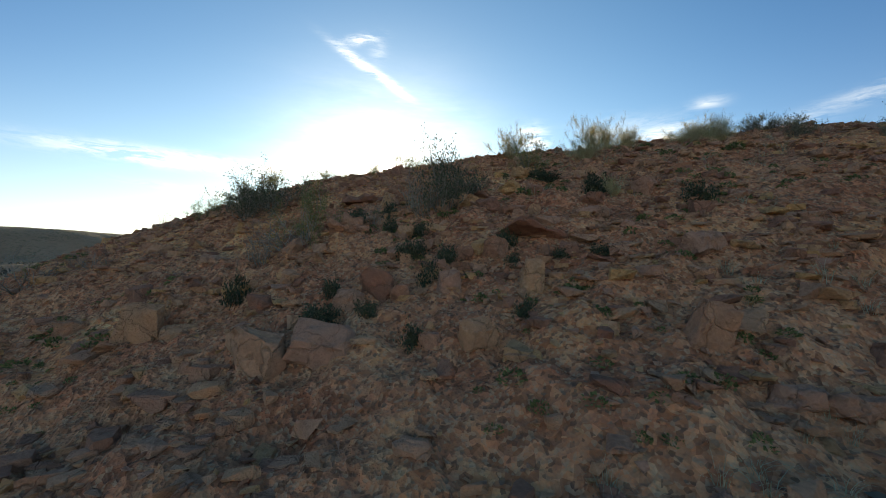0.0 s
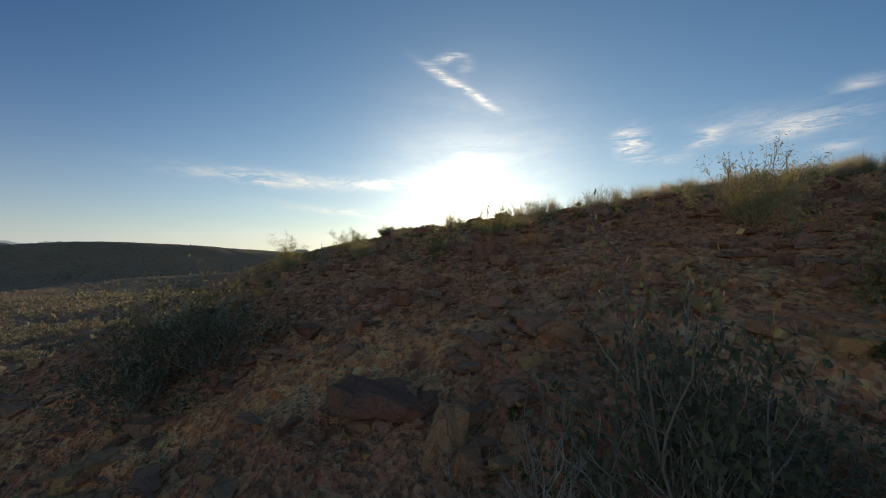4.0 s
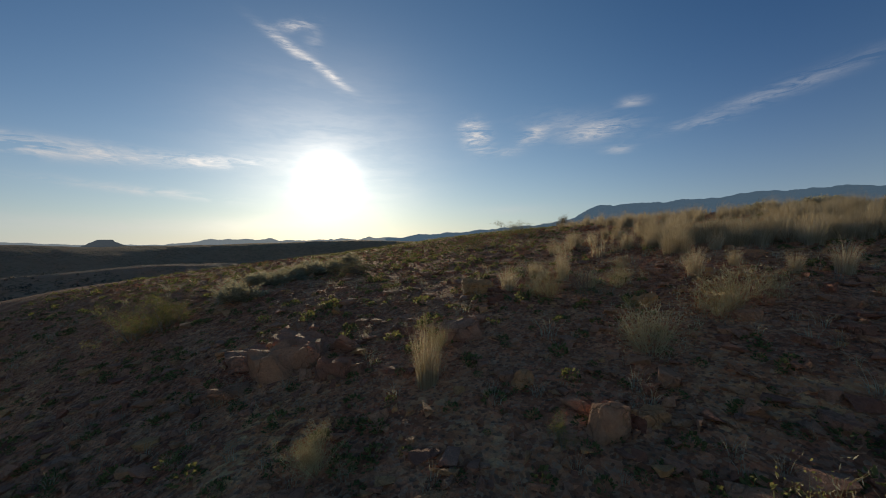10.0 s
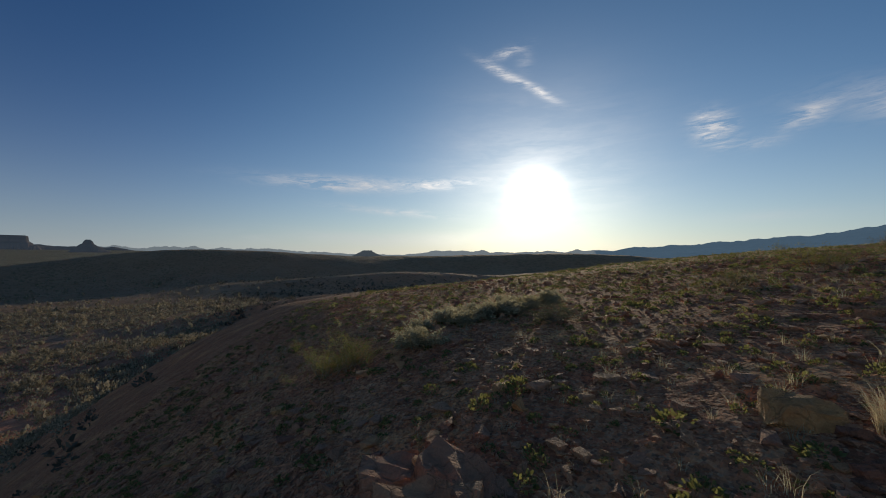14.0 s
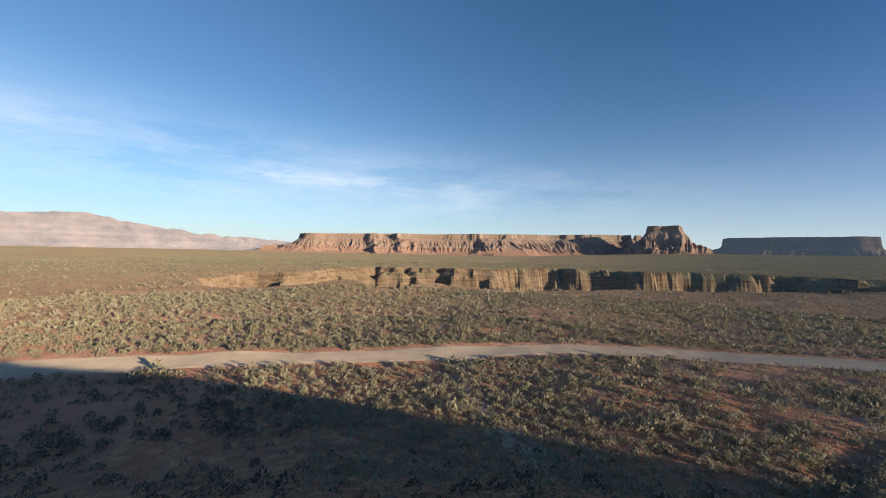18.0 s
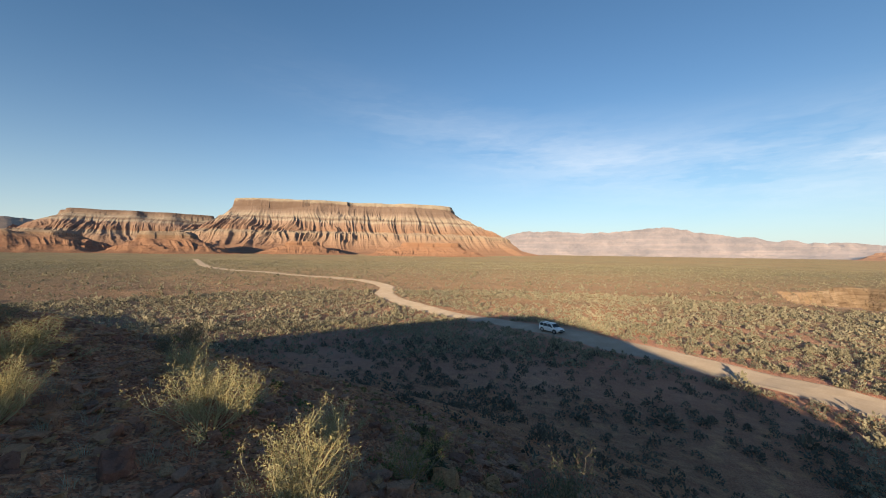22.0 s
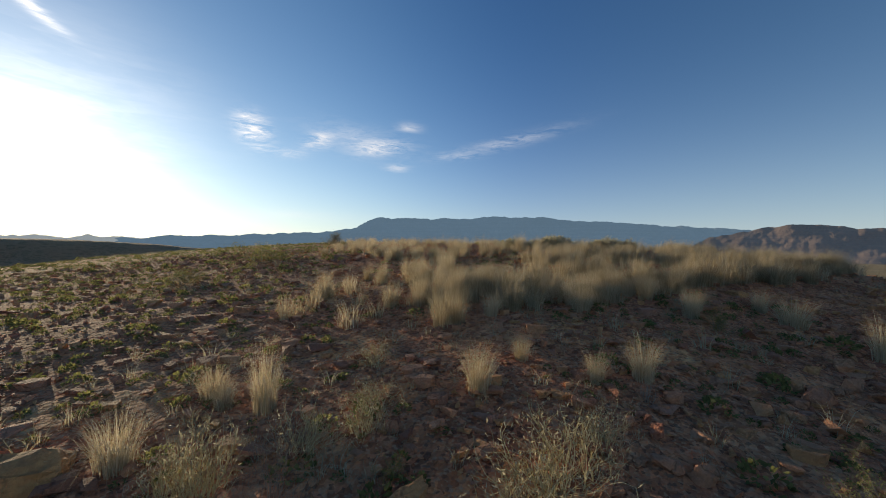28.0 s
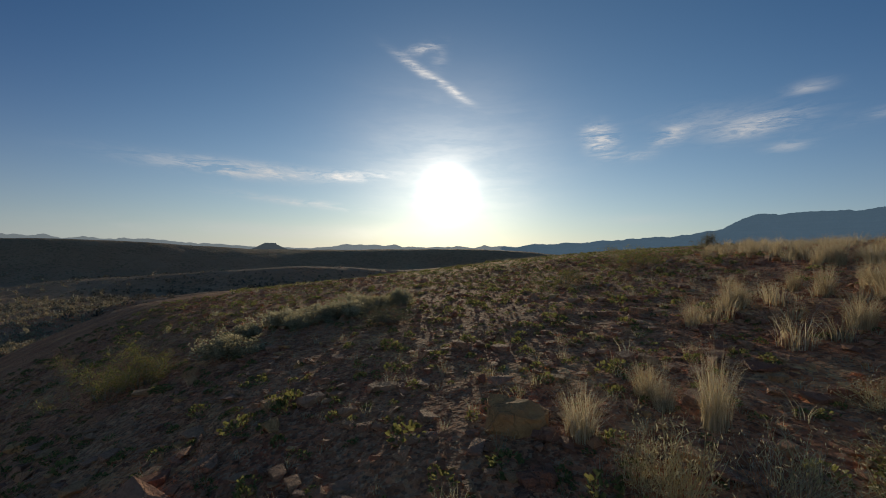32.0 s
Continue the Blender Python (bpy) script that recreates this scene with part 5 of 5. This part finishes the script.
CAR_WHITE = painted("white_car_paint", (0.78, 0.78, 0.76), 0.35, 0, 0.6)
CAR_GLASS = painted("dark_car_glass", (0.02, 0.024, 0.028), 0.08)
TYRE = painted("tyre_rubber", (0.025, 0.025, 0.025), 0.9)
ALLOY = painted("wheel_alloy", (0.55, 0.55, 0.56), 0.35, 0.9)
TRIM = painted("black_plastic_trim", (0.03, 0.03, 0.032), 0.6)
LAMP = painted("lamp_lens", (0.75, 0.76, 0.78), 0.15)
REDLAMP = painted("red_lamp_lens", (0.45, 0.02, 0.02), 0.2)


def bm_mesh(name, bm, bevel=0.0):
    if bevel:
        bmesh.ops.bevel(bm, geom=bm.edges[:], offset=bevel, segments=2, affect="EDGES", clamp_overlap=True)
    bmesh.ops.recalc_face_normals(bm, faces=bm.faces)
    me = bpy.data.meshes.new(name)
    bm.to_mesh(me)
    bm.free()
    return me


def loft(sections):
    """A closed body through cross sections, each a ring of points of equal number."""
    bm = bmesh.new()
    rings = [[bm.verts.new(p) for p in ring] for ring in sections]
    n = len(rings[0])
    for a, b in zip(rings, rings[1:]):
        for k in range(n):
            bm.faces.new((a[k], a[(k + 1) % n], b[(k + 1) % n], b[k]))
    bm.faces.new(rings[0][::-1]), bm.faces.new(rings[-1])
    return bm


def block(x0, x1, y0, y1, z0, z1):
    bm = bmesh.new()
    bmesh.ops.create_cube(bm, size=1.0, matrix=Matrix.Translation(((x0 + x1) / 2, (y0 + y1) / 2, (z0 + z1) / 2)) @ Matrix.Diagonal((x1 - x0, y1 - y0, z1 - z0, 1)))
    return bm


def round_part(radius, width, segs=28, hole=0.0):
    bm = bmesh.new()
    bmesh.ops.create_cone(bm, cap_ends=True, segments=segs, radius1=radius, radius2=radius, depth=width, matrix=Matrix.Rotation(math.pi / 2, 4, "X"))
    return bm


def build_car():
    car = tagged(new("car"), "dusty white four-door sport utility vehicle parked on the dirt road", "car")
    # lower body: x along the car, half widths at sill, waist
    rows = []
    for x, low, high, half in ((-2.45, 0.50, 0.95, 0.82), (-2.38, 0.38, 1.06, 0.90), (-1.2, 0.34, 1.10, 0.96), (0.9, 0.34, 1.08, 0.96), (1.7, 0.36, 1.04, 0.95), (2.25, 0.42, 0.98, 0.88), (2.42, 0.52, 0.88, 0.78)):
        mid = (low + high) / 2
        rows.append([(x, -half * 0.94, low), (x, -half, mid), (x, -half * 0.95, high), (x, half * 0.95, high), (x, half, mid), (x, half * 0.94, low)])
    part("body", bm_mesh("body", loft(rows), 0.03), CAR_WHITE, car)
    rows = []
    for x, z, half in ((-2.36, 1.06, 0.86), (-2.2, 1.68, 0.72), (-1.9, 1.78, 0.70), (0.2, 1.80, 0.70), (0.55, 1.74, 0.69), (1.25, 1.08, 0.84)):
        rows.append([(x, -0.88, 1.03), (x, -half, z), (x, half, z), (x, 0.88, 1.03)])
    part("cabin", bm_mesh("cabin", loft(rows), 0.03), CAR_WHITE, car)

    def pane(name, pts, out):
        bm = bmesh.new()
        near = [bm.verts.new(p) for p in pts]
        far = [bm.verts.new(Vector(p) + Vector(out)) for p in pts]
        bm.faces.new(near), bm.faces.new(far[::-1])
        for k in range(len(pts)):
            bm.faces.new((near[k], far[k], far[(k + 1) % len(pts)], near[(k + 1) % len(pts)]))
        part(name, bm_mesh(name, bm), CAR_GLASS, car)

    for side in (-1, 1):
        for x0, x1, t0, t1 in ((-2.12, -1.35, -2.05, -1.35), (-1.25, -0.35, -1.25, -0.35), (-0.25, 0.95, -0.25, 0.38)):
            pane("side_window", [(x0, side * 0.862, 1.14), (x1, side * 0.862, 1.14), (t1, side * 0.735, 1.64), (t0, side * 0.735, 1.64)], (0, side * 0.03, 0.01))
    pane("windscreen", [(1.20, -0.74, 1.13), (1.20, 0.74, 1.13), (0.66, 0.62, 1.66), (0.66, -0.62, 1.66)], (0.04, 0, 0.03))
    pane("rear_window", [(-2.35, -0.70, 1.20), (-2.35, 0.70, 1.20), (-2.23, 0.62, 1.60), (-2.23, -0.62, 1.60)], (-0.03, 0, 0.01))
    tyre, rim, hub = bm_mesh("tyre", round_part(0.39, 0.26), 0.03), bm_mesh("rim", round_part(0.25, 0.27), 0.02), bm_mesh("hub", round_part(0.07, 0.285, 12))
    for x in (-1.48, 1.48):
        for side in (-1, 1):
            wheel = new("wheel")
            wheel.parent, wheel.location = car, (x, side * 0.84, 0.39)
            part("tyre", tyre, TYRE, wheel), part("rim", rim, ALLOY, wheel), part("hub", hub, TRIM, wheel)
            arch = bmesh.new()
            bmesh.ops.create_cone(arch, cap_ends=True, segments=24, radius1=0.46, radius2=0.46, depth=0.1, matrix=Matrix.Translation((x, side * 0.915, 0.42)) @ Matrix.Rotation(math.pi / 2, 4, "X"))
            part("wheel_arch", bm_mesh("wheel_arch", arch), TRIM, car)
    part("front_bumper", bm_mesh("front_bumper", block(2.34, 2.52, -0.82, 0.82, 0.40, 0.60), 0.04), TRIM, car)
    part("rear_bumper", bm_mesh("rear_bumper", block(-2.55, -2.38, -0.84, 0.84, 0.42, 0.62), 0.04), TRIM, car)
    part("grille", bm_mesh("grille", block(2.40, 2.45, -0.42, 0.42, 0.66, 0.84), 0.01), TRIM, car)
    for side in (-1, 1):
        part("headlight", bm_mesh("headlight", block(2.28, 2.44, side * 0.62 - 0.16, side * 0.62 + 0.16, 0.70, 0.86), 0.03), LAMP, car)
        part("tail_light", bm_mesh("tail_light", block(-2.44, -2.34, side * 0.80 - 0.09, side * 0.80 + 0.09, 0.80, 1.12), 0.02), REDLAMP, car)
        part("mirror", bm_mesh("mirror", block(0.86, 1.02, side * 1.02 - 0.10, side * 1.02 + 0.10, 1.10, 1.26), 0.03), TRIM, car)
        part("roof_rail", bm_mesh("roof_rail", block(-1.9, 0.2, side * 0.62 - 0.025, side * 0.62 + 0.025, 1.79, 1.86), 0.01), TRIM, car)
        part("side_step", bm_mesh("side_step", block(-1.0, 1.0, side * 0.95 - 0.07, side * 0.95 + 0.07, 0.30, 0.36), 0.02), TRIM, car)
        for x in (-1.15, -0.12):
            part("door_handle", bm_mesh("door_handle", block(x - 0.10, x + 0.10, side * 0.965 - 0.02, side * 0.965 + 0.02, 0.92, 0.96), 0.008), TRIM, car)
    car.matrix_world = pose(16.2, -68.6, float(surface(16.2, -68.6)) + 0.11, 0, 0, CAR_HEADING)


CAR_HEADING = 150
build_car()
